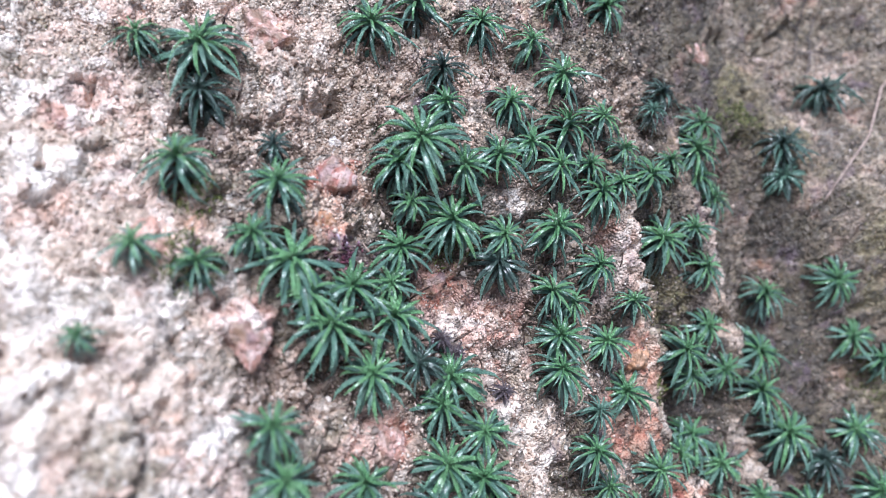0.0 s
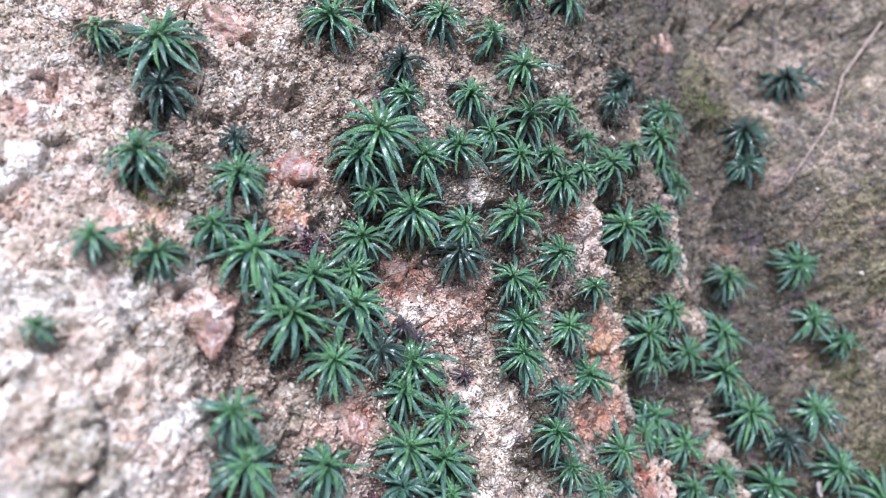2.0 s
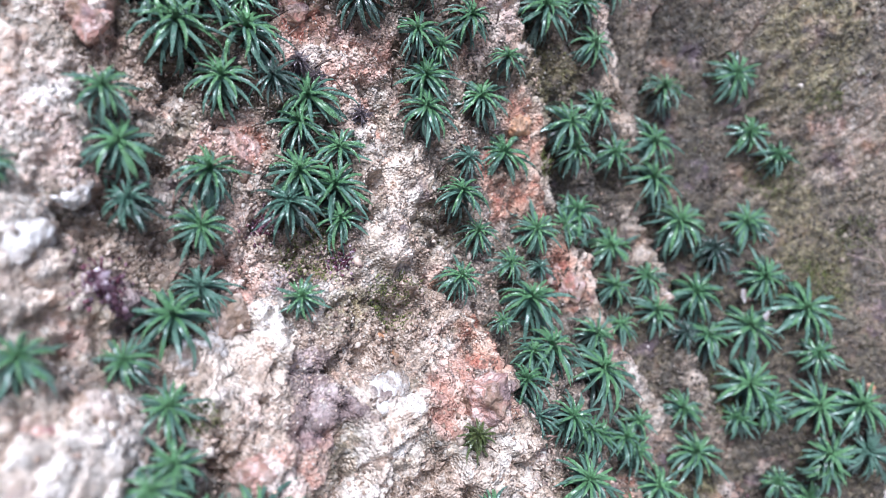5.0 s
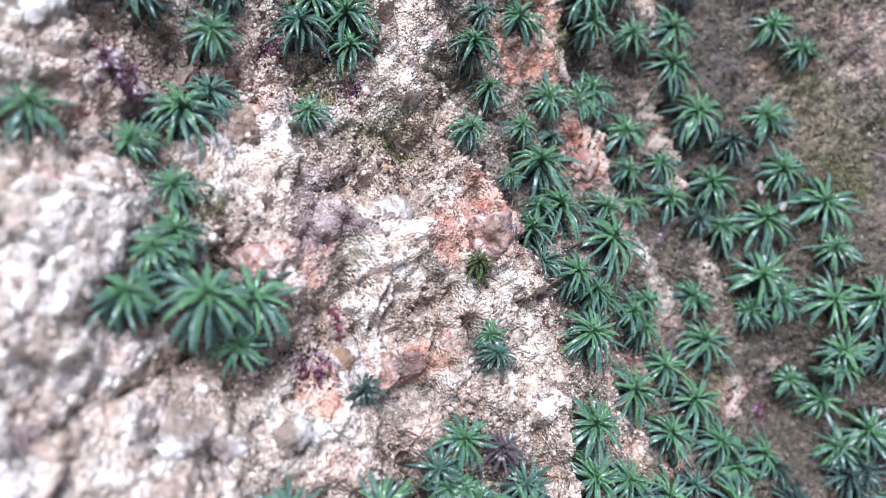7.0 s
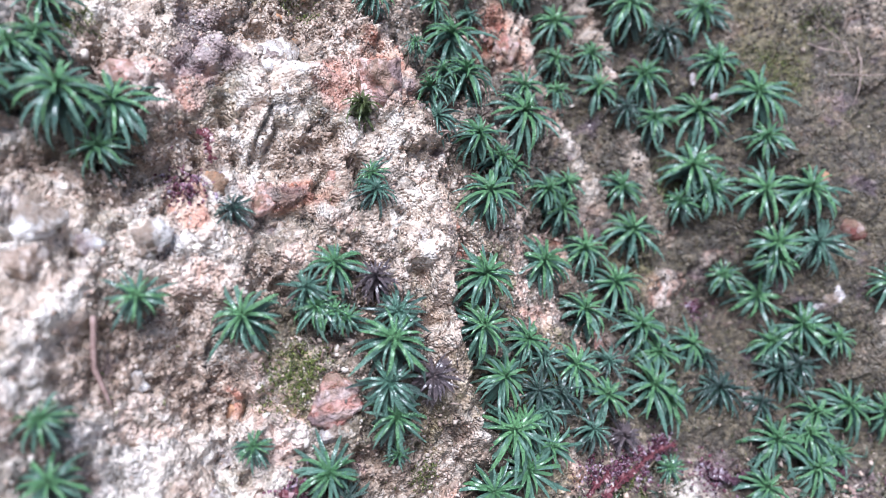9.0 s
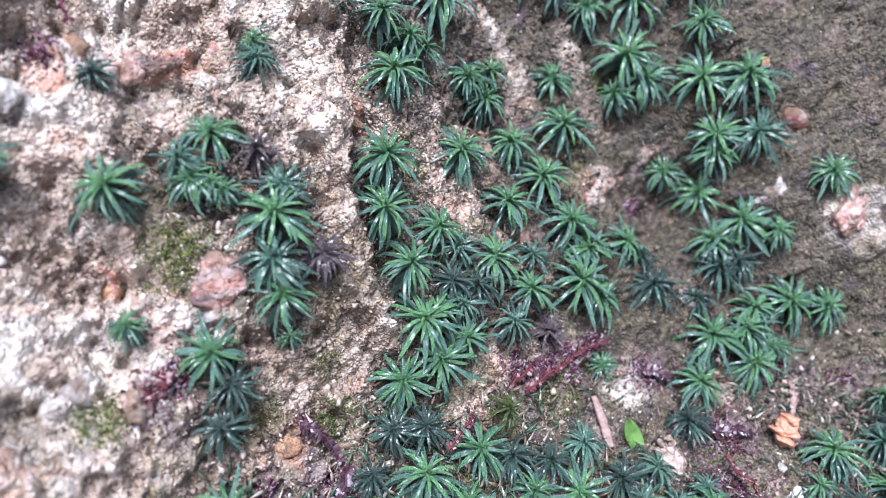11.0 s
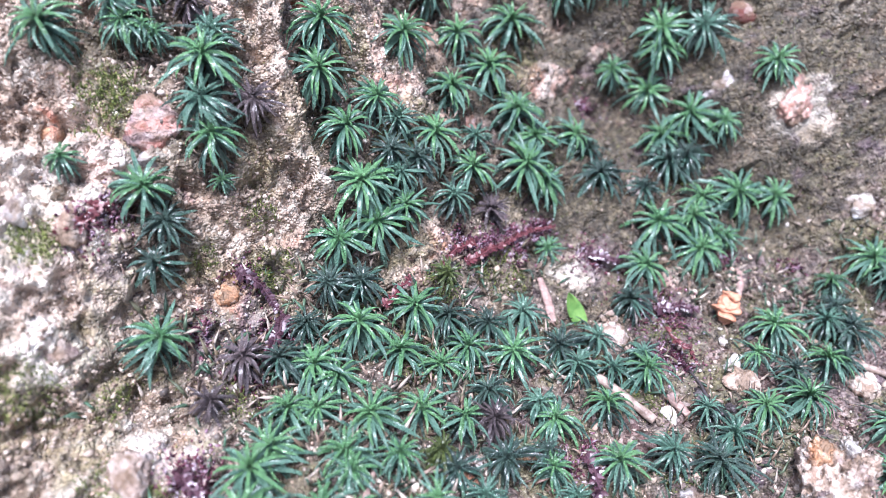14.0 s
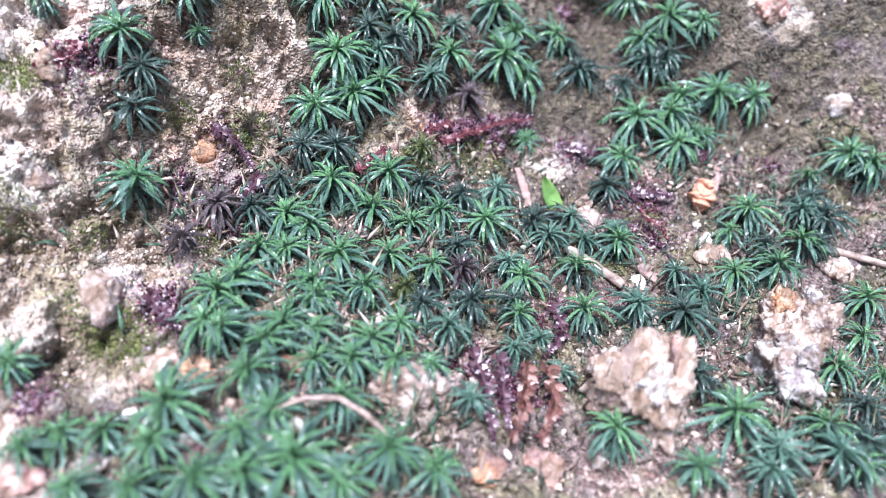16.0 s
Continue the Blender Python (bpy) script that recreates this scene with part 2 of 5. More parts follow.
    colour = mixed(nodes, links, maths(nodes, links, "MULTIPLY", specks, maths(nodes, links, "MULTIPLY_ADD", rocky, -0.5, 1.0)), colour, (0.05, 0.042, 0.035))
    violet = ramp(nodes, links, noise_node(nodes, links, shift.outputs[0], 90, 3, 0.6), [(0.60, grey(0.0)), (0.70, grey(0.55))])
    colour = mixed(nodes, links, violet, colour, (0.13, 0.09, 0.125))
    colour = mixed(nodes, links, 0.5, colour, ramp(nodes, links, fine, [(0.35, grey(0.3)), (0.6, grey(1.0))]), "MULTIPLY")
    # iron gives all of it a warm cast
    colour = mixed(nodes, links, 1.0, colour, (1.0, 0.96, 0.91), "MULTIPLY")
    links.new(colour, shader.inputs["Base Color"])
    shader.inputs["Roughness"].default_value = 0.62
    links.new(ramp(nodes, links, sepc.outputs[1], [(0.0, grey(0.75)), (0.8, grey(0.55)), (0.95, grey(0.22))]), shader.inputs["Roughness"])
    height = maths(nodes, links, "MULTIPLY_ADD", fine, 0.45, maths(nodes, links, "MULTIPLY", cells(nodes, links, coord, 1400, "Distance"), -0.9))
    height = maths(nodes, links, "MULTIPLY_ADD", cells(nodes, links, coord, 640, "Distance"), -0.35, height)
    bump(nodes, links, shader, height, 1.0, 0.0008)
    return m


def stone_material(name, stops, grain=700, banded=False):
    m, nodes, links, shader = material(name)
    coord = nodes.new("ShaderNodeTexCoord").outputs["Object"]
    info = nodes.new("ShaderNodeObjectInfo")
    move = nodes.new("ShaderNodeVectorMath")
    move.operation = "ADD"
    links.new(coord, move.inputs[0])
    links.new(info.outputs["Random"], move.inputs[1])
    where = move.outputs[0]
    mid = noise_node(nodes, links, where, 260, 5, 0.65)
    fine = noise_node(nodes, links, where, 1100, 4, 0.6)
    colour = ramp(nodes, links, mid, stops)
    sepc = nodes.new("ShaderNodeSeparateColor")
    links.new(cells(nodes, links, where, grain), sepc.inputs[0])
    grains = ramp(nodes, links, sepc.outputs[0], [(0.0, (0.16, 0.12, 0.10)), (0.25, stops[0][1]), (0.7, stops[-1][1]), (1.0, (0.88, 0.85, 0.80))])
    colour = mixed(nodes, links, 0.4, colour, grains)
    if banded:
        wave = nodes.new("ShaderNodeTexWave")
        wave.bands_direction = "Y"
        wave.inputs["Scale"].default_value, wave.inputs["Distortion"].default_value, wave.inputs["Detail"].default_value = 75, 5.0, 3.0
        links.new(where, wave.inputs["Vector"])
        colour = mixed(nodes, links, ramp(nodes, links, wave.outputs["Fac"], [(0.4, grey(0.0)), (0.75, grey(0.6))]), colour, (0.50, 0.42, 0.39))
    dirt = noise_node(nodes, links, where, 150, 5, 0.7)
    colour = mixed(nodes, links, ramp(nodes, links, dirt, [(0.44, grey(0.0)), (0.58, grey(0.85))]), colour, (0.19, 0.125, 0.078))
    links.new(colour, shader.inputs["Base Color"])
    # dark cracks and violet stain
    crack = nodes.new("ShaderNodeTexVoronoi")
    crack.feature = "DISTANCE_TO_EDGE"
    crack.inputs["Scale"].default_value = 190
    bent = nodes.new("ShaderNodeVectorMath")
    bent.operation = "MULTIPLY_ADD"
    jitter = nodes.new("ShaderNodeTexNoise")
    jitter.inputs["Scale"].default_value = 300
    links.new(where, jitter.inputs["Vector"])
    links.new(jitter.outputs["Color"], bent.inputs[0])
    bent.inputs[1].default_value = (0.006, 0.006, 0.006)
    links.new(where, bent.inputs[2])
    links.new(bent.outputs[0], crack.inputs["Vector"])
    seam = ramp(nodes, links, crack.outputs["Distance"], [(0.0, grey(0.3)), (0.05, grey(0.0))])
    colour = mixed(nodes, links, maths(nodes, links, "MULTIPLY", seam, ramp(nodes, links, dirt, [(0.4, grey(0.0)), (0.55, grey(1.0))])), colour, (0.05, 0.032, 0.024))
    stain = ramp(nodes, links, noise_node(nodes, links, where, 105, 3, 0.6), [(0.58, grey(0.0)), (0.68, grey(0.55))])
    colour = mixed(nodes, links, stain, colour, (0.15, 0.10, 0.12))
    links.new(colour, shader.inputs["Base Color"])
    links.new(ramp(nodes, links, sepc.outputs[1], [(0.0, grey(0.7)), (0.75, grey(0.5)), (0.95, grey(0.2))]), shader.inputs["Roughness"])
    bump(nodes, links, shader, maths(nodes, links, "SUBTRACT", fine, maths(nodes, links, "MULTIPLY", seam, 0.5)), 1.0, 0.0009)
    return m


def leaf_material(name, dark, light, rough=0.34, tip=(0.30, 0.36, 0.22)):
    m, nodes, links, shader = material(name)
    coord = nodes.new("ShaderNodeTexCoord").outputs["Object"]
    info = nodes.new("ShaderNodeObjectInfo")
    colour = ramp(nodes, links, info.outputs["Random"], [(0.0, dark), (0.7, light), (1.0, tuple(min(1, 1.25 * c) for c in light))])
    sep = nodes.new("ShaderNodeSeparateXYZ")
    links.new(coord, sep.inputs[0])
    # the midrib is paler, the tip a little dry
    rib = maths(nodes, links, "ABSOLUTE", sep.outputs["Y"])
    colour = mixed(nodes, links, ramp(nodes, links, rib, [(0.0, grey(0.3)), (0.014, grey(0.0))]), colour, tuple(min(1, 1.9 * c + 0.01) for c in light))
    colour = mixed(nodes, links, ramp(nodes, links, rib, [(0.026, grey(0.0)), (0.046, grey(0.38))]), colour, tuple(min(1, 1.3 * c + 0.06) for c in light))
    colour = mixed(nodes, links, ramp(nodes, links, sep.outputs["X"], [(0.78, grey(0.0)), (1.0, grey(0.45))]), colour, tip)
    mottle = noise_node(nodes, links, coord, 9, 3)
    # pale waxy sheen painted into the colour towards the blade's outer half
    waxy_sheen = maths(nodes, links, "MULTIPLY", ramp(nodes, links, sep.outputs["X"], [(0.15, grey(0.0)), (0.7, grey(1.0))]), ramp(nodes, links, noise_node(nodes, links, coord, 14, 4, 0.7), [(0.48, grey(0.0)), (0.66, grey(0.42))]))
    colour = mixed(nodes, links, 0.6, colour, ramp(nodes, links, mottle, [(0.3, grey(0.6)), (0.6, grey(1.0))]), "MULTIPLY")
    colour = mixed(nodes, links, waxy_sheen, colour, tuple(0.30 + 0.55 * c for c in light))
    # small white specks: droplet glints painted into the colour, and pale dust
    own = nodes.new("ShaderNodeVectorMath")
    own.operation = "ADD"
    links.new(coord, own.inputs[0])
    links.new(maths(nodes, links, "MULTIPLY", info.outputs["Random"], 31.0), own.inputs[1])
    glint_dust = ramp(nodes, links, cells(nodes, links, own.outputs[0], 24, "Distance"), [(0.07, grey(0.6)), (0.15, grey(0.0))])
    some = ramp(nodes, links, noise_node(nodes, links, own.outputs[0], 7, 2), [(0.52, grey(0.0)), (0.6, grey(1.0))])
    colour = mixed(nodes, links, maths(nodes, links, "MULTIPLY", glint_dust, some), colour, (0.72, 0.74, 0.70))
    links.new(colour, shader.inputs["Base Color"])
    shader.inputs["Roughness"].default_value = rough
    shader.inputs["Specular IOR Level"].default_value = 0.5
    shader.inputs["Coat Weight"].default_value, shader.inputs["Coat Roughness"].default_value = 0.5, 0.2
    bump(nodes, links, shader, noise_node(nodes, links, coord, 30, 4, 0.7), 0.8, 0.04)
    return m


def plain_material(name, a, b, scale=300, rough=0.6):
    m, nodes, links, shader = material(name)
    coord = nodes.new("ShaderNodeTexCoord").outputs["Object"]
    mid = noise_node(nodes, links, coord, scale, 5, 0.65)
    links.new(ramp(nodes, links, mid, [(0.32, a), (0.68, b)]), shader.inputs["Base Color"])
    shader.inputs["Roughness"].default_value = rough
    bump(nodes, links, shader, noise_node(nodes, links, coord, scale * 3, 3), 0.6, 0.0003)
    return m


def grains_material(name, stops, rough=0.5):
    """Loose grains, each with a colour of its own."""
    m, nodes, links, shader = material(name)
    coord = nodes.new("ShaderNodeTexCoord").outputs["Object"]
    geo = nodes.new("ShaderNodeNewGeometry")
    colour = ramp(nodes, links, geo.outputs["Random Per Island"], stops)
    mid = noise_node(nodes, links, coord, 1500, 3)
    colour = mixed(nodes, links, 0.55, colour, ramp(nodes, links, mid, [(0.3, grey(0.5)), (0.7, grey(1.0))]), "MULTIPLY")
    links.new(colour, shader.inputs["Base Color"])
    shader.inputs["Roughness"].default_value = rough
    return m


SOIL = soil_material()
LEAF = {
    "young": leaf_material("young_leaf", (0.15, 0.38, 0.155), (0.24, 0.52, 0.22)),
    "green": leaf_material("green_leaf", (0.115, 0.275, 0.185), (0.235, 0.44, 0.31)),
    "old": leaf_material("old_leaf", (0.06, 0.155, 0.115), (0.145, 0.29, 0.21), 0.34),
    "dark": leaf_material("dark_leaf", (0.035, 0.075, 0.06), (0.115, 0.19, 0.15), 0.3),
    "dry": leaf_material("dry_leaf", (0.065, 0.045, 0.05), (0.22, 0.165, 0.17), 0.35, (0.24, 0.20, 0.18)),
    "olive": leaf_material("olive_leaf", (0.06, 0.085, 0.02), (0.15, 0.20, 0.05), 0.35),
}
STEM = plain_material("moss_stem", (0.035, 0.028, 0.012), (0.11, 0.075, 0.03))
STONE = {
    "red": stone_material("red_feldspar", [(0.3, (0.22, 0.06, 0.045)), (0.5, (0.42, 0.15, 0.11)), (0.7, (0.56, 0.36, 0.30))], banded=True),
    "orange": stone_material("orange_feldspar", [(0.3, (0.36, 0.16, 0.07)), (0.5, (0.56, 0.28, 0.14)), (0.7, (0.72, 0.48, 0.32))]),
    "pink": stone_material("pink_feldspar", [(0.3, (0.34, 0.15, 0.115)), (0.5, (0.58, 0.32, 0.25)), (0.7, (0.78, 0.60, 0.53))]),
    "cream": stone_material("cream_granite", [(0.3, (0.26, 0.155, 0.10)), (0.5, (0.52, 0.39, 0.30)), (0.7, (0.74, 0.63, 0.55))]),
    "white": stone_material("white_quartz", [(0.3, (0.34, 0.29, 0.24)), (0.45, (0.62, 0.57, 0.52)), (0.62, (0.86, 0.84, 0.80))]),
    "pale": stone_material("pale_granite", [(0.3, (0.24, 0.155, 0.115)), (0.5, (0.49, 0.37, 0.31)), (0.7, (0.72, 0.61, 0.55))]),
    "grey": stone_material("grey_granite", [(0.3, (0.20, 0.18, 0.175)), (0.5, (0.38, 0.34, 0.325)), (0.7, (0.58, 0.54, 0.52))]),
    "maroon": stone_material("maroon_stone", [(0.3, (0.09, 0.025, 0.02)), (0.5, (0.16, 0.05, 0.04)), (0.7, (0.24, 0.09, 0.07))]),
}
STONE_WORDS = {
    "red": "rusty red feldspar lump", "orange": "orange weathered feldspar pebble", "pink": "pink feldspar lump", "cream": "cream granite lump with dirty pits",
    "white": "white quartz lump", "pale": "pale buff granite lump", "grey": "grey granite lump", "maroon": "smooth dark maroon pebble",
}
GRIT = grains_material("loose_grit", [(0.0, (0.10, 0.08, 0.07)), (0.2, (0.30, 0.23, 0.18)), (0.45, (0.50, 0.40, 0.32)), (0.65, (0.60, 0.42, 0.32)), (0.85, (0.62, 0.53, 0.44)), (1.0, (0.70, 0.64, 0.57))])
# damp earth colour, darkened further for the shade in gully and foot
DAMP_SHADE = grains_material("damp_crumbs", [(0.0, (0.018, 0.013, 0.009)), (0.45, (0.05, 0.038, 0.026)), (0.8, (0.11, 0.085, 0.06)), (1.0, (0.24, 0.195, 0.15))], 0.6)
CRUMB = grains_material("soil_crumbs", [(0.0, (0.085, 0.055, 0.038)), (0.3, (0.24, 0.165, 0.12)), (0.7, (0.44, 0.33, 0.255)), (1.0, (0.63, 0.52, 0.435))], 0.8)
FUZZ = grains_material("micro_moss", [(0.0, (0.035, 0.05, 0.010)), (0.5, (0.11, 0.135, 0.028)), (1.0, (0.26, 0.29, 0.075))], 0.5)
BEADS = grains_material("purple_liverwort", [(0.0, (0.035, 0.013, 0.024)), (0.35, (0.10, 0.033, 0.052)), (0.6, (0.19, 0.068, 0.09)), (0.85, (0.30, 0.18, 0.24)), (1.0, (0.54, 0.46, 0.52))], 0.18)
WOOD = plain_material("dry_twig", (0.13, 0.085, 0.065), (0.45, 0.35, 0.29), 500)
CHIP = plain_material("reddish_chip", (0.20, 0.12, 0.10), (0.44, 0.31, 0.27), 700)
HUMUS = plain_material("black_humus", (0.012, 0.010, 0.010), (0.11, 0.09, 0.095), 900, 0.45)
FRESH = plain_material("fresh_leaflet", (0.07, 0.17, 0.035), (0.19, 0.33, 0.085), 260, 0.45)
SCALE_M = plain_material("orange_bud_scale", (0.36, 0.13, 0.065), (0.66, 0.36, 0.23), 400)

# ---- the bank: heights in millimetres over a leaning plane; u runs along the bank, v up its slope ----
BANK = Matrix(((0.7834, -0.3612, 0.5059, 0.059), (0.6216, 0.4551, -0.6376, 0.095), (0.0, 0.8139, 0.581, 0.103), (0, 0, 0, 1)))
SLOPE = (-13.32, 0.4110, 0.1646)
FOOT = (1.027, -96.25, -0.2685, 5.49)
SWELLS = [
    (-33.02, 63.5, 0.8, 40.3, 74.0, 1),
    (32.41, -102.5, 103.5, 53.2, 43.9, 70),
    (-49.54, 134.8, 156.0, 51.9, 37.2, 156),
    (-23.53, 157.5, 15.7, 72.2, 33.9, 151),
    (75.06, -139.8, -14.3, 75.5, 45.6, 96),
    (53.28, -59.5, -46.5, 30.8, 48.7, 112),
    (15.69, -33.8, -128.1, 73.8, 18.7, 42),
    (-17.65, 91.8, 91.6, 35.6, 14.7, 113),
    (-28.62, 69.6, -231.0, 72.7, 17.6, 68),
    (9.35, -30.6, 54.6, 15.5, 32.6, 131),
    (11.24, -40.1, 19.9, 70.7, 13.5, 169),
    (8.58, -11.1, 137.2, 16.1, 33.0, 43),
    (-10.52, 91.6, -73.3, 33.8, 9.0, 114),
    (-8.95, 99.7, -60.3, 22.3, 8.8, 15),
    (-31.49, -70.4, -46.5, 19.9, 29.7, 100),
]


def hashed(i, j, seed):
    k = (i.astype(np.int64) * 374761393 + j.astype(np.int64) * 668265263 + seed * 1442695041) & 0x7FFFFFFF
    k = ((k ^ (k >> 13)) * 1274126177) & 0x7FFFFFFF
    k = ((k ^ (k >> 16)) * 2246822519) & 0x7FFFFFFF
    return ((k ^ (k >> 15)) & 0xFFFFFF) / 0xFFFFFF


def smooth_noise(x, y, seed):
    i, j = np.floor(x), np.floor(y)
    a, b = x - i, y - j
    a, b = a * a * a * (a * (a * 6 - 15) + 10), b * b * b * (b * (b * 6 - 15) + 10)
    top = hashed(i, j, seed) * (1 - a) + hashed(i + 1, j, seed) * a
    low = hashed(i, j + 1, seed) * (1 - a) + hashed(i + 1, j + 1, seed) * a
    return (top * (1 - b) + low * b) * 2 - 1


def fractal(x, y, seed, octaves=4):
    return sum(smooth_noise(x * 2**k + 17.3 * k, y * 2**k - 9.1 * k, seed + k) / 2**k for k in range(octaves))


def lumps(x, y, seed, tilt=0.0):
    """Cells, 1 in the middle and 0 at the joint, a height for each, and the lean of its face."""
    i, j = np.floor(x), np.floor(y)
    first, second, tall, lean = np.full(x.shape, 9.0), np.full(x.shape, 9.0), np.zeros(x.shape), np.zeros(x.shape)
    for a in (-1, 0, 1):
        for b in (-1, 0, 1):
            dx, dy = x - (i + a + hashed(i + a, j + b, seed)), y - (j + b + hashed(i + a, j + b, seed + 7))
            d = np.hypot(dx, dy)
            near = d < first
            second = np.where(near, first, np.minimum(second, d))
            tall = np.where(near, hashed(i + a, j + b, seed + 13), tall)
            if tilt:
                lean = np.where(near, tilt * (dx * (hashed(i + a, j + b, seed + 19) * 2 - 1) + dy * (hashed(i + a, j + b, seed + 29) * 2 - 1)), lean)
            first = np.where(near, d, first)
    return np.clip((second - first) * 1.6, 0, 1), tall, lean


def softplus(x):
    return np.logaddexp(0, x)


def form(u, v):
    """The large form of the bank."""
    h = SLOPE[0] + SLOPE[1] * u + SLOPE[2] * v + FOOT[0] * FOOT[3] * softplus((FOOT[1] + FOOT[2] * u - v) / FOOT[3])
    for rise, cu, cv, su, sv, turn in SWELLS:
        c, s = math.cos(radians(turn)), math.sin(radians(turn))
        du, dv = u - cu, v - cv
        h = h + rise * np.exp(-0.5 * (((c * du + s * dv) / su) ** 2 + ((c * dv - s * du) / sv) ** 2))
    return h


# rock edges that run down the slope: v from above, u at each, rise of the lip, depth of the gully beside it
EDGES = [
    ((91, 76, 61, 48, 36, 26, 9, -2, -19, -35, -51, -67), (-17, -20, -16, -13, -8, -4, -6, -4, -10, -16, -14, -13), 3.4, 5.5),
    ((130, 117, 103, 82, 57, 30, 8, -8, -23), (28, 30, 33, 37, 39, 46, 50, 54, 57), 3.6, 4.6),
    ((150, 110, 87, 66, 25, -13, -35), (60, 66, 70, 76, 73, 73, 78), 3.8, 5.6),
    ((178, 150, 122, 89, 71), (118, 121, 109, 88, 83), 1.6, 2.0),
]


# patches that the bank shows, each u, v and its reach along and up the slope: bare pale rock, crumbly brown earth,
# olive algae crust, pink and rust-red feldspar, and dark violet lichen
PALE_ROCK = [
    (-96, 114, 13, 8), (-90, 158, 9, 11), (-78, 131, 5, 5), (-17, 71, 10, 11), (-9, 124, 8, 4), (-96, 133, 8, 6), (-86, 114, 5, 10), (-96, 80, 6, 5), (-91, 75, 5, 5),
    (-89, 66, 7, 6), (-57, 49, 7, 7), (-22, 66, 7, 13), (-101, 63, 4, 5), (-69, 46, 5, 6), (-94, 38, 6, 11), (-70, 44, 5, 6), (-59, 45, 6, 9), (-38, 24, 8, 5),
    (-18, 8, 10, 8), (-19, -17, 7, 7), (-68, -8, 5, 4), (-93, 2, 12, 7), (-101, 24, 5, 6), (-86, 2, 7, 7), (-70, -8, 6, 5), (-39, 22, 7, 8), (-46, 11, 6, 4),
    (-16, 5, 9, 8), (-18, -12, 7, 6), (-77, -49, 7, 6), (-90, -12, 8, 7), (-22, -13, 7, 7), (-59, -8, 5, 7), (-65, -61, 5, 4), (-75, -58, 4, 8), (-12, -65, 3, 5),
    (51, -104, 6, 5), (125, -85, 7, 9), (-75, -85, 5, 6), (-69, -111, 6, 5),
    (-84, -112, 5, 5), (-83, -127, 5, 5), (126, -92, 6, 6), (-75, -67, 5, 5), (-78, -82, 5, 4), (52, -106, 7, 7), (-62, -77, 6, 5),
]
BROWN_EARTH = [
    (-51, 150, 13, 6), (-27, 159, 13, 9), (-33, 147, 7, 6), (-64, 155, 5, 4), (2, 160, 15, 8), (-57, 103, 7, 6), (46, 142, 17, 9), (15, 98, 8, 12), (-76, 73, 8, 5),
    (-67, 104, 8, 6), (-31, 40, 14, 7), (-51, 64, 7, 5), (-60, 86, 6, 3), (-76, 68, 8, 6), (-42, 61, 7, 5), (-41, 41, 12, 7), (-57, 11, 14, 5), (-34, 4, 8, 4),
    (-74, 6, 9, 5), (-70, 30, 5, 5), (-87, 11, 7, 3), (-34, -18, 8, 6), (-63, 9, 11, 6), (-35, 4, 8, 6), (-76, -26, 14, 8), (-31, -64, 10, 7), (-52, -19, 5, 5),
    (-23, -43, 5, 9), (-30, -64, 13, 10), (-39, -30, 8, 7), (-67, -37, 7, 6), (-71, -76, 9, 6), (-40, -78, 7, 7), (-72, -95, 10, 7), (-85, -102, 6, 8), (-60, -102, 8, 6), (-76, -119, 9, 6), (-55, -84, 6, 6), (-90, -86, 7, 9),
]
OLIVE_CRUST = [
    (43, 87, 9, 10), (108, 132, 11, 20), (-65, 142, 5, 2), (44, 88, 12, 9), (131, 74, 12, 17), (122, 18, 7, 24), (-37, 46, 8, 5), (-51, -36, 4, 12), (-27, -57, 6, 6),
    (-52, -38, 3, 8), (-73, -64, 5, 4), (-12, -53, 8, 7), (82, -110, 13, 6), (-35, -81, 7, 6), (-47, -76, 7, 4), (-68, -93, 6, 6), (-71, -119, 5, 6), (122, 14, 9, 11),
    (-62, -94, 9, 6), (-77, -103, 7, 6), (-79, -120, 8, 5), (-60, -74, 7, 5), (-84, -92, 6, 6), (-70, -84, 6, 5), (3, -86, 9, 6), (18, -55, 8, 8), (5, -35, 5, 10), (60, -40, 9, 12),
]
PINK_ROCK = [
    (-80, 164, 6, 6), (-67, 115, 5, 4), (-19, 104, 15, 8), (-18, 87, 7, 7), (-47, 87, 9, 6), (-77, 133, 4, 4), (-67, 114, 6, 5), (-52, 88, 6, 5), (-19, 22, 9, 8),
    (-56, 61, 6, 4), (23, 102, 9, 12), (-55, 62, 6, 5), (-21, 20, 11, 8), (-65, 23, 6, 4), (-18, 18, 12, 6), (-57, -48, 5, 6), (-57, 23, 6, 4), (-57, -48, 5, 4),
    (72, -116, 12, 5), (87, -48, 5, 5), (69, -50, 8, 6),
]
RUST_ROCK = [
    (-41, 137, 6, 5), (-46, 128, 5, 3), (-27, 113, 7, 4), (30, 76, 6, 8), (27, 59, 6, 8), (-45, 84, 4, 5), (20, 66, 6, 9), (38, 34, 11, 7), (-6, 30, 8, 8),
    (27, 58, 6, 9), (-63, -5, 3, 5), (-42, -2, 6, 4), (39, 35, 13, 9), (-39, -2, 6, 4), (39, 36, 8, 10), (-6, -20, 3, 6), (-64, -39, 2, 3), (-40, -83, 3, 7),
    (-4, -22, 3, 6), (32, -34, 5, 9),
]
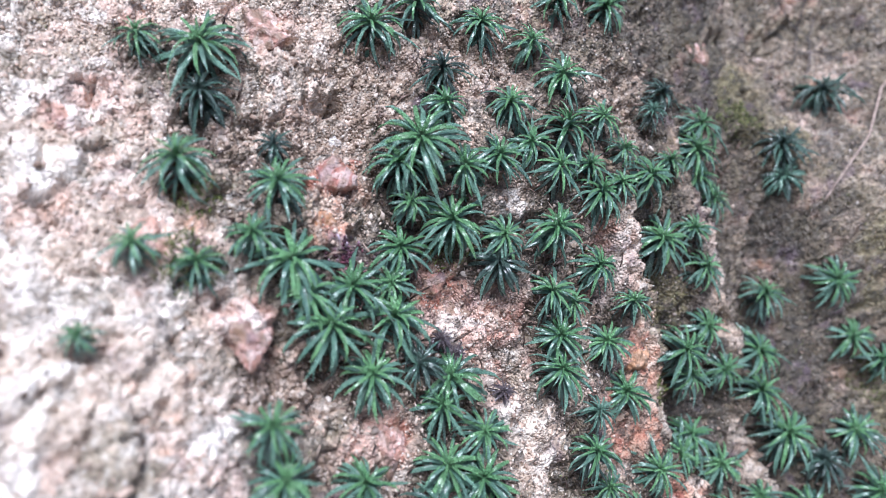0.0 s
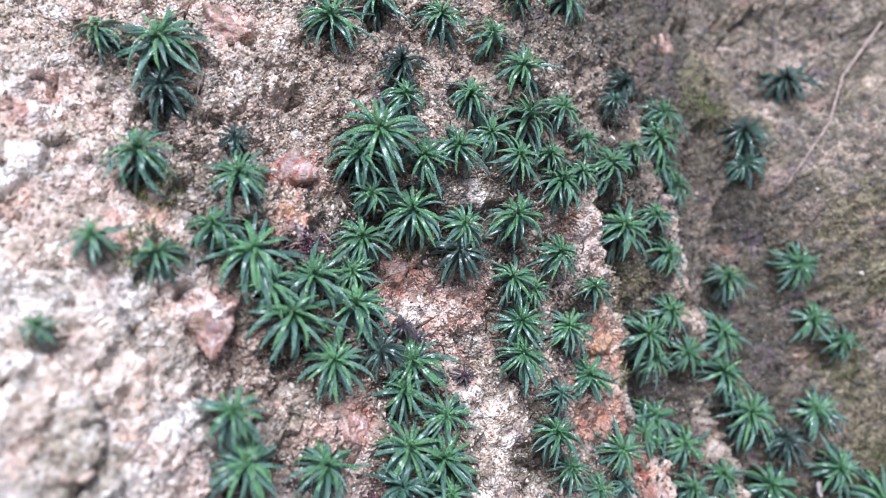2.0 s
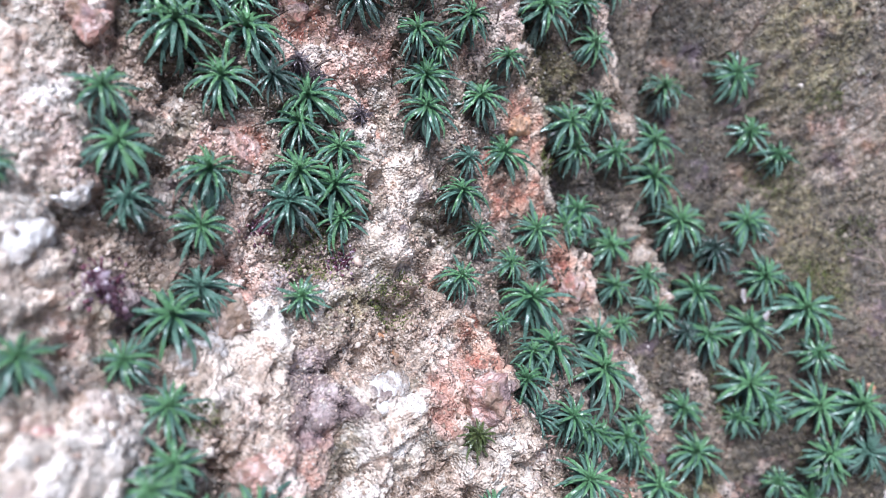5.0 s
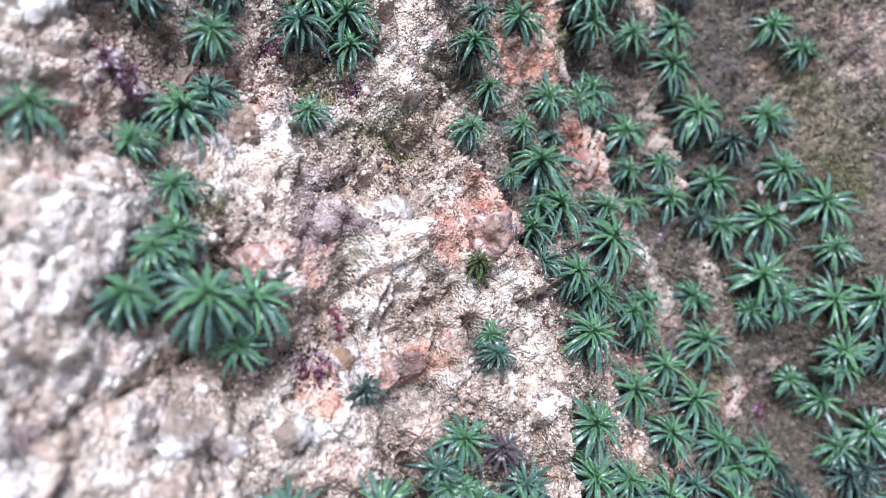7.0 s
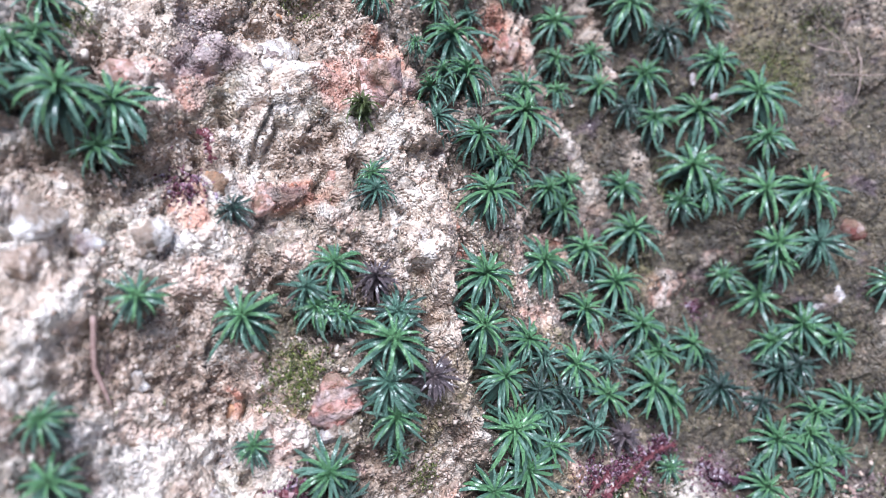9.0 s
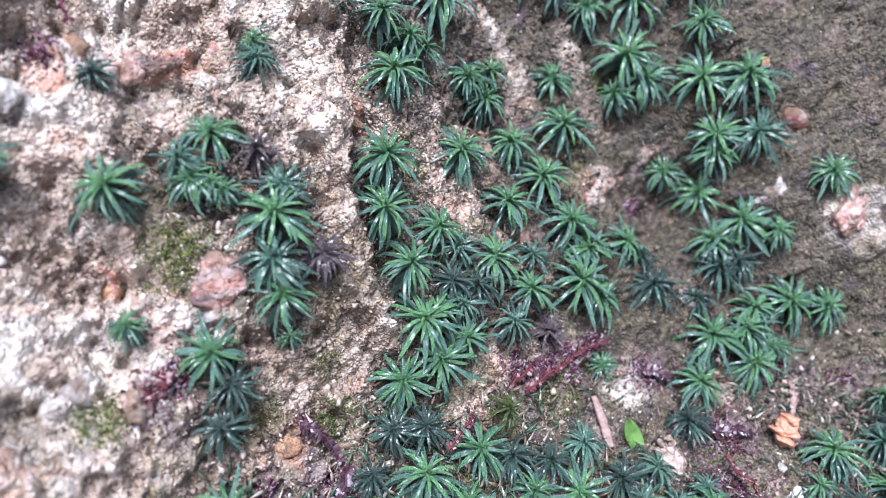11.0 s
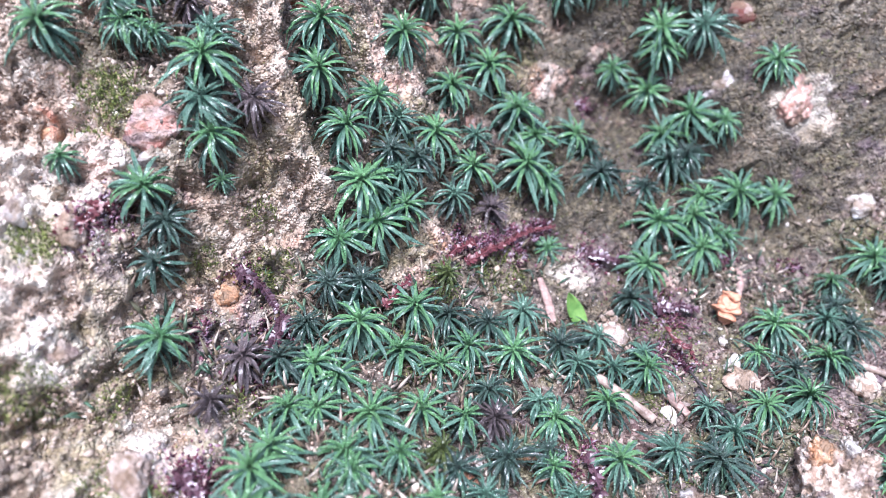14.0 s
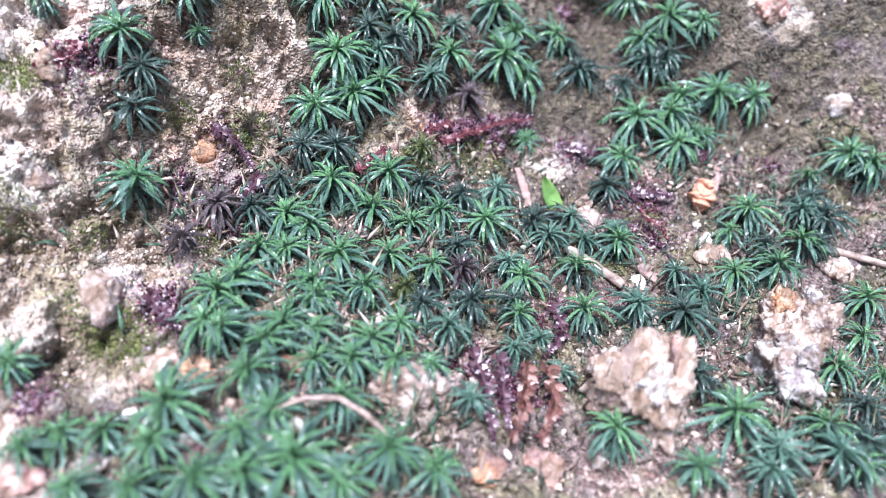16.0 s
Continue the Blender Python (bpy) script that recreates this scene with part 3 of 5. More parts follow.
VIOLET_LICHEN = [
    (-43, 124, 4, 3), (-53, 147, 5, 3), (-78, 62, 5, 4), (-45, 58, 5, 3), (-51, 37, 5, 6), (-51, 28, 8, 5), (-79, 59, 4, 4), (-53, 27, 8, 4), (-41, -2, 5, 3),
    (61, -110, 7, 8), (-4, -153, 7, 8), (-59, -117, 4, 4), (64, -127, 9, 8), (33, -95, 11, 5), (12, -104, 8, 4), (-35, -92, 6, 8), (10, -142, 9, 5),
    (30, -140, 7, 5), (84, -146, 8, 5), (52, -140, 7, 5), (-10, -140, 6, 5), (-48, -96, 6, 6), (70, -160, 8, 6), (98, -125, 7, 5),
]


def patchy(rows, u, v, w1, w2):
    """1 inside the patches, 0 outside, with ragged borders."""
    f = np.zeros(u.shape)
    for cu, cv, ru, rv in rows:
        near = (np.abs(u - cu) < 2 * ru + 6) & (np.abs(v - cv) < 2 * rv + 6)
        if near.any():
            d = np.hypot((u[near] + w1[near] - cu) / ru, (v[near] + w2[near] - cv) / rv)
            f[near] = np.maximum(f[near], np.clip((1.22 - d) / 0.36, 0, 1))
    return f * f * (3 - 2 * f)


def relief(u, v, minerals=False):
    """The form with its rock faces, clods, pits and grain."""
    w1, w2 = fractal(u / 15, v / 15, 3, 4) * 4.0, fractal(u / 15, v / 15, 31, 4) * 4.0
    rock = 1 / (1 + np.exp(np.clip((u + 12 + 14 * smooth_noise(u / 30, v / 30, 77)) / 9, -40, 40)))
    foot = 1 / (1 + np.exp(np.clip((v - FOOT[1] - FOOT[2] * u + 8) / 6, -40, 40)))
    h = form(u, v) - 2.4 - 2.6 * foot
    h = h + 1.3 * fractal(u / 24, v / 24, 5, 4)
    k1, k2 = 0.55 * w1 + 1.3 * fractal(u / 4, v / 4, 201, 3), 0.55 * w2 + 1.3 * fractal(u / 4, v / 4, 231, 3)
    pale, earth = patchy(PALE_ROCK, u, v, k1, k2), patchy(BROWN_EARTH, u, v, k1, k2)
    pink, rust = patchy(PINK_ROCK, u, v, k1, k2), patchy(RUST_ROCK, u, v, k1, k2)
    earth = earth * (1 - pale)
    h = h + 1.9 * pale + 1.0 * np.maximum(pink, rust) - 1.7 * earth
    even = 1 - 0.5 * pale
    bare = np.zeros(u.shape)
    for vs, us, lip, deep in EDGES:
        d = u + 0.55 * w1 + 1.2 * smooth_noise(u / 2.5, v / 2.5, 71) - np.interp(-v, -np.array(vs), np.array(us))
        ends = np.clip((v - vs[-1] + 6) / 12, 0, 1) * np.clip((vs[0] + 6 - v) / 12, 0, 1)
        left, right = np.exp(-((d / 11) ** 2)), np.exp(-((d / 1.3) ** 2))
        bare = np.maximum(bare, min(1, 0.3 * (lip - 1)) * ends * np.exp(-(((d + 2.5) / (3.0 + 2 * smooth_noise(u / 9, v / 9, 83))) ** 2)))
        h = h + ends * np.where(d < 0, lip * left, lip * right - deep * (1 - right) * np.exp(-((d / 13) ** 2)))
    edge, clod, lean = lumps((u + w1) / 15, (v + w2) / 19, 11, 3.6)
    h = h + (0.6 + 0.4 * rock) * (lean + 2.3 * (clod - 0.5) * np.minimum(1, edge * 2.5) - 0.8 * (1 - np.minimum(1, edge * 3)))
    edge, chunk, lean = lumps((u + 0.6 * w2) / 5.6, (v + 0.6 * w1) / 6.2, 23, 1.8)
    h = h + (0.75 + 0.25 * rock) * (lean + 1.5 * (chunk - 0.4) * np.minimum(1, edge * 2.0) - 0.7 * (1 - np.minimum(1, edge * 3)))
    edge, tall, lean = lumps((u + 0.25 * w1) / 2.3, (v + 0.25 * w2) / 2.4, 37, 0.5)
    h = h + even * (1.15 * (tall - 0.35) * np.minimum(1, edge * 1.8) + 1.0 * lean)
    edge, tall, lean = lumps(u / 1.05, v / 1.1, 41)
    h = h + (even + 0.3 * earth) * 0.42 * (tall - 0.3) * np.minimum(1, edge * 2)
    pits = np.maximum(0, fractal(u / 7, v / 7, 61, 4) - 0.42)
    holes = np.maximum(0, fractal(u / 3.2, v / 3.2, 271, 3) - 0.3)
    h = h - 5.2 * pits - (0.9 + 1.6 * earth) * (1 - 0.5 * pale) * holes + 0.28 * fractal(u / 1.8, v / 1.8, 51, 3)
    if not minerals:
        return h
    looks = {"clod": clod, "chunk": chunk, "bare": bare, "pale": pale, "earth": earth, "pink": pink, "rust": rust}
    looks["olive"], looks["violet"] = patchy(OLIVE_CRUST, u, v, k1, k2), patchy(VIOLET_LICHEN, u, v, k1, k2)
    return h, looks


def height(u, v):
    return float(relief(np.array([float(u)]), np.array([float(v)]))[0])


def slope_normal(u, v):
    """The bank's outward direction in the world, over about a centimetre."""
    a = form(np.array([u - 5.0, u + 5.0, u, u]), np.array([v, v, v - 5.0, v + 5.0]))
    return (BANK.to_3x3() @ Vector((-(a[1] - a[0]) / 10, -(a[3] - a[2]) / 10, 1))).normalized()


def spot(u, v, lift=0.0):
    """A place in the world, lift millimetres over the ground."""
    return BANK @ Vector((u / 1000, v / 1000, (height(u, v) + lift) / 1000))


def mesh_of(name, verts, faces, mat, smooth=True):
    me = bpy.data.meshes.new(name)
    me.from_pydata([tuple(p) for p in verts], [], faces)
    me.materials.append(mat)
    me.polygons.foreach_set("use_smooth", [smooth] * len(me.polygons))
    me.update()
    return me


def part(name, me, parent, m=None, label=""):
    ob = new(name, me)
    ob.parent = parent
    if m is not None:
        ob.matrix_basis = m
    return tagged(ob, label)


# ---- moss plants: u, v, lift of the head over the mean ground, width across, in millimetres ----
GREEN_1 = [
    (-69, 176, -0.7, 8.8), (-13, 172, 0.3, 11.4), (-59, 171, -1.4, 14.6), (-26, 168, 0.2, 12.7), (43, 167, -2.0, 12.2),
    (2, 166, -0.2, 10.6), (-71, 147, 1.4, 11.6), (-17, 147, -0.6, 9.1), (1, 145, -1.3, 11.0), (-26, 140, 1.8, 15.7),
    (-55, 139, -0.6, 10.8), (28, 138, 1.1, 9.9), (-31, 137, 0.8, 11.5), (15, 137, 0.3, 14.9), (2, 135, -1.1, 10.3),
    (-9, 133, -1.0, 10.5), (75, 133, 3.3, 13.4), (-83, 132, 3.6, 7.2), (-63, 130, -0.2, 8.7), (32, 129, 1.6, 8.6),
    (-30, 129, 0.1, 8.2), (7, 128, -0.3, 10.5), (-74, 127, 0.4, 8.6), (18, 127, 0.7, 9.5),
]
GREEN_2 = [
    (68, 126, 2.7, 14.8), (-57, 124, -0.2, 14.2), (52, 124, 0.8, 9.2), (-22, 123, 0.4, 13.8), (27, 121, 1.3, 8.4),
    (-34, 121, -0.6, 11.6), (39, 121, 2.0, 13.2), (19, 120, -0.0, 12.3), (-94, 120, 0.6, 5.1), (68, 119, 2.0, 14.8),
    (-56, 117, -0.3, 11.6), (-11, 117, 0.4, 9.9), (-47, 116, -0.2, 12.1), (-38, 115, -0.4, 9.2), (76, 112, 1.7, 11.9),
    (-54, 110, -0.1, 13.7), (-40, 108, -0.1, 13.7), (57, 105, -1.2, 9.6), (42, 105, -0.2, 14.3), (15, 104, -0.2, 10.9),
    (-1, 102, 0.7, 11.0), (-48, 99, 0.0, 12.0), (5, 98, 0.1, 7.9), (-71, 97, 2.2, 9.3),
]
GREEN_3 = [
    (59, 94, -2.0, 11.3), (-30, 93, -0.3, 13.6), (24, 93, -1.6, 8.6), (-1, 92, 0.4, 11.0), (-71, 88, 0.2, 11.3), (-34, 88, -0.5, 10.5),
    (-91, 87, -1.4, 7.0), (16, 86, -1.6, 12.0), (-3, 85, 0.3, 11.6), (-56, 81, 0.5, 11.4), (-28, 80, -1.2, 10.7), (92, 79, 1.9, 12.5),
    (59, 78, -0.2, 11.4), (-38, 77, 0.6, 13.0), (45, 75, 2.4, 13.9), (111, 75, -0.2, 14.4), (22, 72, -2.0, 13.2), (-32, 72, -0.2, 13.4),
    (-61, 71, 0.6, 9.6), (47, 68, 2.1, 11.0), (-33, 65, -0.3, 9.7), (81, 64, 0.4, 15.7), (1, 64, 1.3, 11.2), (64, 64, 0.6, 11.7),
]
GREEN_4 = [
    (114, 56, -1.5, 12.7), (-95, 56, 0.7, 9.2), (-71, 56, 0.3, 12.2), (5, 54, 0.7, 8.6), (77, 53, 1.4, 15.5), (-47, 52, -1.9, 8.0),
    (-81, 51, -1.2, 8.6), (47, 51, -0.4, 14.5), (26, 50, 2.4, 11.8), (41, 49, -0.3, 11.7), (119, 46, -1.4, 10.9), (-4, 45, -0.1, 9.8),
    (15, 44, -1.2, 9.1), (-77, 41, -1.0, 9.6), (60, 38, -1.9, 13.6), (84, 37, 0.6, 17.5), (16, 33, 1.6, 15.0), (-80, 32, -0.3, 9.8),
    (3, 31, 0.2, 5.8), (-84, 30, -0.5, 9.4), (105, 29, -0.0, 14.3), (55, 26, 0.4, 10.5), (67, 25, 0.0, 10.8), (-90, 24, -0.2, 9.9),
]
GREEN_5 = [
    (6, 21, 0.2, 8.5), (13, 20, 1.1, 14.5), (-79, 20, 4.3, 12.6), (-71, 18, 1.8, 12.5), (35, 17, 1.8, 11.2), (-1, 16, -1.0, 10.8),
    (49, 15, 1.4, 10.0), (65, 14, 0.1, 12.5), (82, 14, -0.1, 14.7), (-75, 11, 0.3, 8.6), (101, 11, 1.2, 14.7), (29, 8, 1.6, 17.0),
    (9, 3, -0.7, 11.2), (80, 0, -1.3, 12.7), (92, -2, -1.8, 16.5), (15, -3, -0.1, 10.1), (107, -3, 0.2, 18.3), (-25, -3, 0.1, 7.1),
    (19, -6, 0.3, 10.4), (6, -12, 1.7, 13.6), (42, -12, 0.8, 9.9), (33, -13, 0.5, 11.2), (64, -17, -0.1, 12.4), (-76, -17, 2.7, 8.3),
]
GREEN_6 = [
    (104, -17, 0.6, 12.6), (84, -18, 0.9, 18.0), (38, -19, -0.0, 11.3), (-39, -20, -1.4, 10.3), (-59, -25, 0.3, 11.7),
    (87, -26, 0.3, 14.4), (-45, -27, -1.6, 9.0), (79, -27, 0.9, 10.6), (-42, -29, -1.5, 6.2), (62, -31, 0.0, 15.9),
    (-40, -31, -1.0, 5.7), (-4, -31, 0.2, 13.0), (99, -32, -0.2, 16.2), (42, -32, -0.7, 13.1), (22, -32, 0.1, 15.0),
    (-94, -32, -0.7, 7.6), (108, -36, -0.8, 16.2), (-33, -38, 1.5, 13.7), (-8, -42, -1.1, 13.0), (-95, -42, -0.9, 9.9),
    (47, -44, 0.5, 14.8), (100, -48, 0.1, 14.5), (32, -48, -0.0, 14.0), (6, -49, 0.1, 11.2),
]
GREEN_7 = [
    (-63, -49, -0.1, 6.5), (-36, -53, 2.4, 10.9), (100, -53, 1.5, 13.1), (90, -53, -0.9, 11.0), (-5, -55, 0.5, 12.0),
    (50, -58, 0.3, 14.8), (-51, -59, 0.7, 11.2), (20, -60, -1.9, 13.5), (-36, -61, -0.6, 4.9), (98, -63, -1.8, 14.7),
    (53, -67, 0.5, 13.2), (-5, -68, 0.8, 15.5), (-1, -68, 0.4, 11.0), (68, -69, -0.5, 12.0), (121, -70, -1.1, 12.6),
    (28, -71, -0.7, 12.2), (45, -74, 2.1, 15.9), (102, -75, -0.7, 16.0), (5, -76, 0.1, 10.5), (-4, -78, 1.2, 14.9),
    (95, -78, -0.4, 14.4), (-14, -79, 1.2, 13.2), (51, -80, 0.8, 12.3), (106, -81, 1.1, 10.3),
]
GREEN_8 = [
    (-57, -88, 0.7, 11.6), (45, -98, -0.9, 8.0), (-18, -99, 2.1, 14.2), (93, -100, -0.1, 13.7), (-3, -100, 0.3, 12.5),
    (105, -102, 0.8, 15.5), (77, -102, 0.6, 16.6), (87, -104, -1.2, 12.8), (-30, -104, -0.6, 12.5), (114, -107, -1.4, 13.8),
    (-27, -108, -1.8, 11.1), (-12, -108, -2.0, 13.0), (-39, -110, -0.3, 10.5), (93, -111, -1.8, 9.6), (67, -112, 1.4, 12.9),
    (-34, -112, -1.3, 10.3), (96, -113, -1.6, 8.5), (4, -113, -0.5, 11.2), (84, -113, -0.9, 14.9), (-5, -114, -2.0, 10.8),
    (-45, -115, 0.7, 10.8), (-50, -117, 1.3, 12.9), (-25, -117, -2.0, 13.0), (-85, -118, -0.5, 8.6),
]
GREEN_9 = [
    (15, -118, 0.9, 12.8), (-15, -120, -2.0, 10.9), (-33, -121, -2.0, 11.2), (-54, -122, 2.5, 11.0), (-34, -124, -2.0, 9.6),
    (-52, -124, 2.6, 9.0), (-7, -125, -1.0, 9.7), (-24, -125, -2.0, 9.0), (-42, -127, -0.3, 11.1), (-46, -129, 0.5, 11.0),
    (-37, -130, -1.5, 8.3), (-85, -132, -1.4, 7.1), (-80, -132, -2.0, 8.2), (125, -133, 1.5, 13.1), (-64, -133, 2.8, 12.7),
    (-51, -133, 1.1, 10.4), (-22, -134, -0.6, 8.7), (-74, -134, -1.1, 8.2), (13, -134, -0.3, 11.6), (43, -134, -0.4, 11.8),
    (-29, -135, -1.0, 10.4), (113, -135, 1.4, 9.4), (-40, -135, -0.9, 8.9), (27, -136, 0.0, 10.6),
]
GREEN_10 = [
    (-34, -137, -0.8, 9.0), (-68, -138, 1.5, 8.7), (84, -138, 1.4, 13.7), (126, -138, 1.5, 12.8), (-50, -140, -0.0, 9.2),
    (-80, -140, -1.0, 7.7), (-27, -140, 0.6, 8.1), (-56, -141, 0.6, 8.8), (71, -141, 0.1, 8.2), (5, -141, -0.6, 8.4),
    (-39, -142, -0.3, 8.5), (-21, -143, 1.7, 6.2), (-72, -143, 0.5, 9.2), (18, -145, 1.8, 10.9), (-64, -145, 0.3, 10.0),
    (-57, -147, -0.4, 11.0), (-50, -148, -0.4, 14.7), (59, -150, -0.7, 10.7), (90, -150, 1.2, 11.8), (-36, -152, 1.2, 10.0),
    (70, -152, 1.4, 12.2), (-45, -153, 0.1, 9.6), (-30, -158, 0.9, 9.2), (4, -165, 0.7, 10.3),
]
GREEN_11 = [
    (91, -168, 0.5, 11.2), (26, -171, -0.2, 12.7), (56, -173, -2.0, 10.6), (76, -173, -0.6, 10.3), (12, -175, -0.7, 8.9),
    (40, -179, -2.0, 10.2), (69, -180, -2.0, 7.3), (38, -185, -2.0, 8.3),
]
DARK_1 = [
    (-62, 161, -1.2, 10.9), (-14, 155, -0.5, 9.9), (-53, 147, -0.3, 6.6), (58, 143, 1.3, 9.5), (50, 138, 0.9, 7.7),
    (134, 133, 1.3, 17.1), (104, 120, -2.0, 14.4), (-13, 112, 0.5, 12.4), (103, 111, -2.0, 12.5), (-37, 98, -0.2, 9.2),
    (-72, 78, 0.0, 9.0), (7, 72, -0.3, 8.2), (-43, 71, 1.9, 11.6), (-64, 60, -2.0, 10.8), (26, 40, -0.3, 7.9), (92, 25, 0.5, 12.6),
    (-3, 8, -1.3, 10.5), (70, 5, -0.6, 9.0), (-55, -4, 0.8, 6.3), (-26, -7, -0.3, 8.3), (-46, -23, -1.1, 8.2), (-30, -33, 0.1, 9.3),
    (-36, -46, 2.5, 11.5), (110, -52, 0.6, 15.6),
]
DARK_2 = [
    (10, -55, -0.3, 9.4), (6, -62, -0.2, 10.5), (33, -63, -0.7, 8.8), (13, -65, -1.1, 10.9), (-49, -66, -1.1, 9.6),
    (7, -68, -0.4, 9.9), (-53, -73, -1.9, 9.7), (70, -74, -0.5, 9.7), (19, -77, -0.7, 10.3), (68, -83, 0.8, 13.4),
    (97, -86, 1.5, 11.5), (91, -86, 0.5, 13.9), (-20, -88, 2.4, 9.7), (-13, -90, 3.1, 9.8), (78, -91, -0.4, 9.5), (-28, -95, 1.4, 8.2),
    (-36, -100, 0.6, 10.1), (4, -105, -0.2, 11.5), (13, -110, 1.0, 10.5), (25, -111, 1.5, 11.0), (57, -119, -0.1, 11.8),
    (29, -122, -1.0, 12.2), (2, -123, -0.0, 10.1), (40, -124, -1.8, 11.1),
]
DARK_3 = [
    (29, -127, -1.2, 11.9), (12, -130, 0.0, 9.0), (36, -131, -1.0, 9.3), (46, -131, -0.6, 8.6), (-15, -132, -0.4, 8.9),
    (-4, -135, 0.8, 10.6), (-13, -138, 1.1, 8.9), (6, -138, -0.2, 7.2), (107, -141, 1.3, 9.6), (101, -143, 1.3, 10.4),
    (46, -145, 0.1, 7.9), (6, -147, -1.7, 7.1), (75, -147, 1.5, 9.4), (-1, -147, -1.6, 8.0), (105, -147, 0.9, 12.3),
    (30, -148, 0.9, 9.8), (46, -151, -0.7, 11.4), (-17, -151, 0.8, 7.2), (96, -152, 0.4, 9.0), (37, -153, 0.6, 12.2),
    (4, -154, -1.5, 6.7), (21, -159, 1.8, 7.9), (26, -163, 0.9, 8.9), (13, -164, 1.7, 8.4),
]
DARK_4 = [
    (42, -183, -1.0, 10.0), (27, -178, -1.0, 10.0), (36, -182, -1.0, 10.0), (23, -180, -2.0, 9.0), (52, -180, -2.0, 9.0), (51, -186, -2.0, 8.8),
]
DRY = [
    (-32, -25, -1.2, 8.2), (-26, -48, 1.9, 9.5), (30, -83, -0.0, 9.2), (-43, -97, 1.0, 10.0), (-52, -103, 0.6, 8.1),
    (-1, -128, 0.2, 9.9),
]
CURLED = [
    (27, 170, -2.0, 11.6), (15, 160, -0.6, 9.6), (20, 150, 0.2, 13.2), (-17, 133, -0.2, 10.8), (2, 115, 1.3, 13.4),
]
OLIVE = [
    (-23, 12, 1.6, 8.2), (9, -95, 1.0, 9.3), (-16, -128, -1.4, 9.2),
]
PLANTS = [("GREEN", GREEN_1), ("GREEN", GREEN_2), ("GREEN", GREEN_3), ("GREEN", GREEN_4), ("GREEN", GREEN_5), ("GREEN", GREEN_6), ("GREEN", GREEN_7), ("GREEN", GREEN_8), ("GREEN", GREEN_9), ("GREEN", GREEN_10), ("GREEN", GREEN_11), ("DARK", DARK_1), ("DARK", DARK_2), ("DARK", DARK_3), ("DARK", DARK_4), ("DRY", DRY), ("CURLED", CURLED), ("OLIVE", OLIVE)]


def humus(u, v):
    """Dark organic soil and painted shade about the roots of the moss: 0 to 1."""
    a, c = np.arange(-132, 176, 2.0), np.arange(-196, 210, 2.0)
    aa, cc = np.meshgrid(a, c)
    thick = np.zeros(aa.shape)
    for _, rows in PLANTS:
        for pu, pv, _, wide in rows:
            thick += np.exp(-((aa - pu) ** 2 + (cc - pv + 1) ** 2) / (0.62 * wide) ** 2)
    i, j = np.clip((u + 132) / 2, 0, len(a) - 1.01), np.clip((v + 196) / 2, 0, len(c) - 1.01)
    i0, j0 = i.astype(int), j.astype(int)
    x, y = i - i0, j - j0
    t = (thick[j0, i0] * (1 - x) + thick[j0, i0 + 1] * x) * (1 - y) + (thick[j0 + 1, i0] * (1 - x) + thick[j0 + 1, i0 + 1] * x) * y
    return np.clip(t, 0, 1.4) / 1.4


def build_ground():
    near_u, near_v = np.arange(-124, 166, 0.5), np.arange(-186, 198, 0.5)
    far = np.concatenate([np.arange(1, 12) * 4.0, 48 * 1.28 ** np.arange(1, 28)])
    us = np.concatenate([near_u[0] - far[::-1], near_u, near_u[-1] + far])
    vs = np.concatenate([near_v[0] - far[::-1], near_v, near_v[-1] + far])
    uu, vv = np.meshgrid(us, vs)
    u, v = uu.ravel(), vv.ravel()
    h, looks = relief(u, v, True)
    p = np.stack([u, v, h], 1) / 1000
    m = np.array(BANK)
    w = p @ m[:3, :3].T + m[:3, 3]
    # far off, the foot runs out level and the bank ends in a low terrace
    r = np.hypot(p[:, 0], p[:, 1])
    k = np.clip((r - 0.35) / 1.2, 0, 1)
    k = k * k * (3 - 2 * k)
    w[:, 2] = (1 - k) * w[:, 2] + k * np.clip(w[:, 2], -0.03, 0.9)
    p = (w - m[:3, 3]) @ m[:3, :3]
    nu, nv = len(us), len(vs)
    me = bpy.data.meshes.new("ground")
    me.vertices.add(nu * nv)
    me.vertices.foreach_set("co", p.astype(np.float32).ravel())
    i = (np.arange(nv - 1)[:, None] * nu + np.arange(nu - 1)[None]).ravel()
    quads = np.stack([i, i + 1, i + 1 + nu, i + nu], 1).astype(np.int32)
    me.loops.add(quads.size)
    me.polygons.add(len(quads))
    me.loops.foreach_set("vertex_index", quads.ravel())
    me.polygons.foreach_set("loop_start", np.arange(0, quads.size, 4, dtype=np.int32))
    me.polygons.foreach_set("use_smooth", np.ones(len(quads), bool))
    me.update(calc_edges=True)
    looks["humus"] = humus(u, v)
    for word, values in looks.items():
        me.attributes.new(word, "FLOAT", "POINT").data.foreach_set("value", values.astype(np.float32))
    me.materials.append(SOIL)
    ob = new("ground", me)
    ob.matrix_basis = BANK
    return tagged(ob, "crumbling pale granite soil bank with brown earth and moss film", "ground", kind="structure")


build_ground()

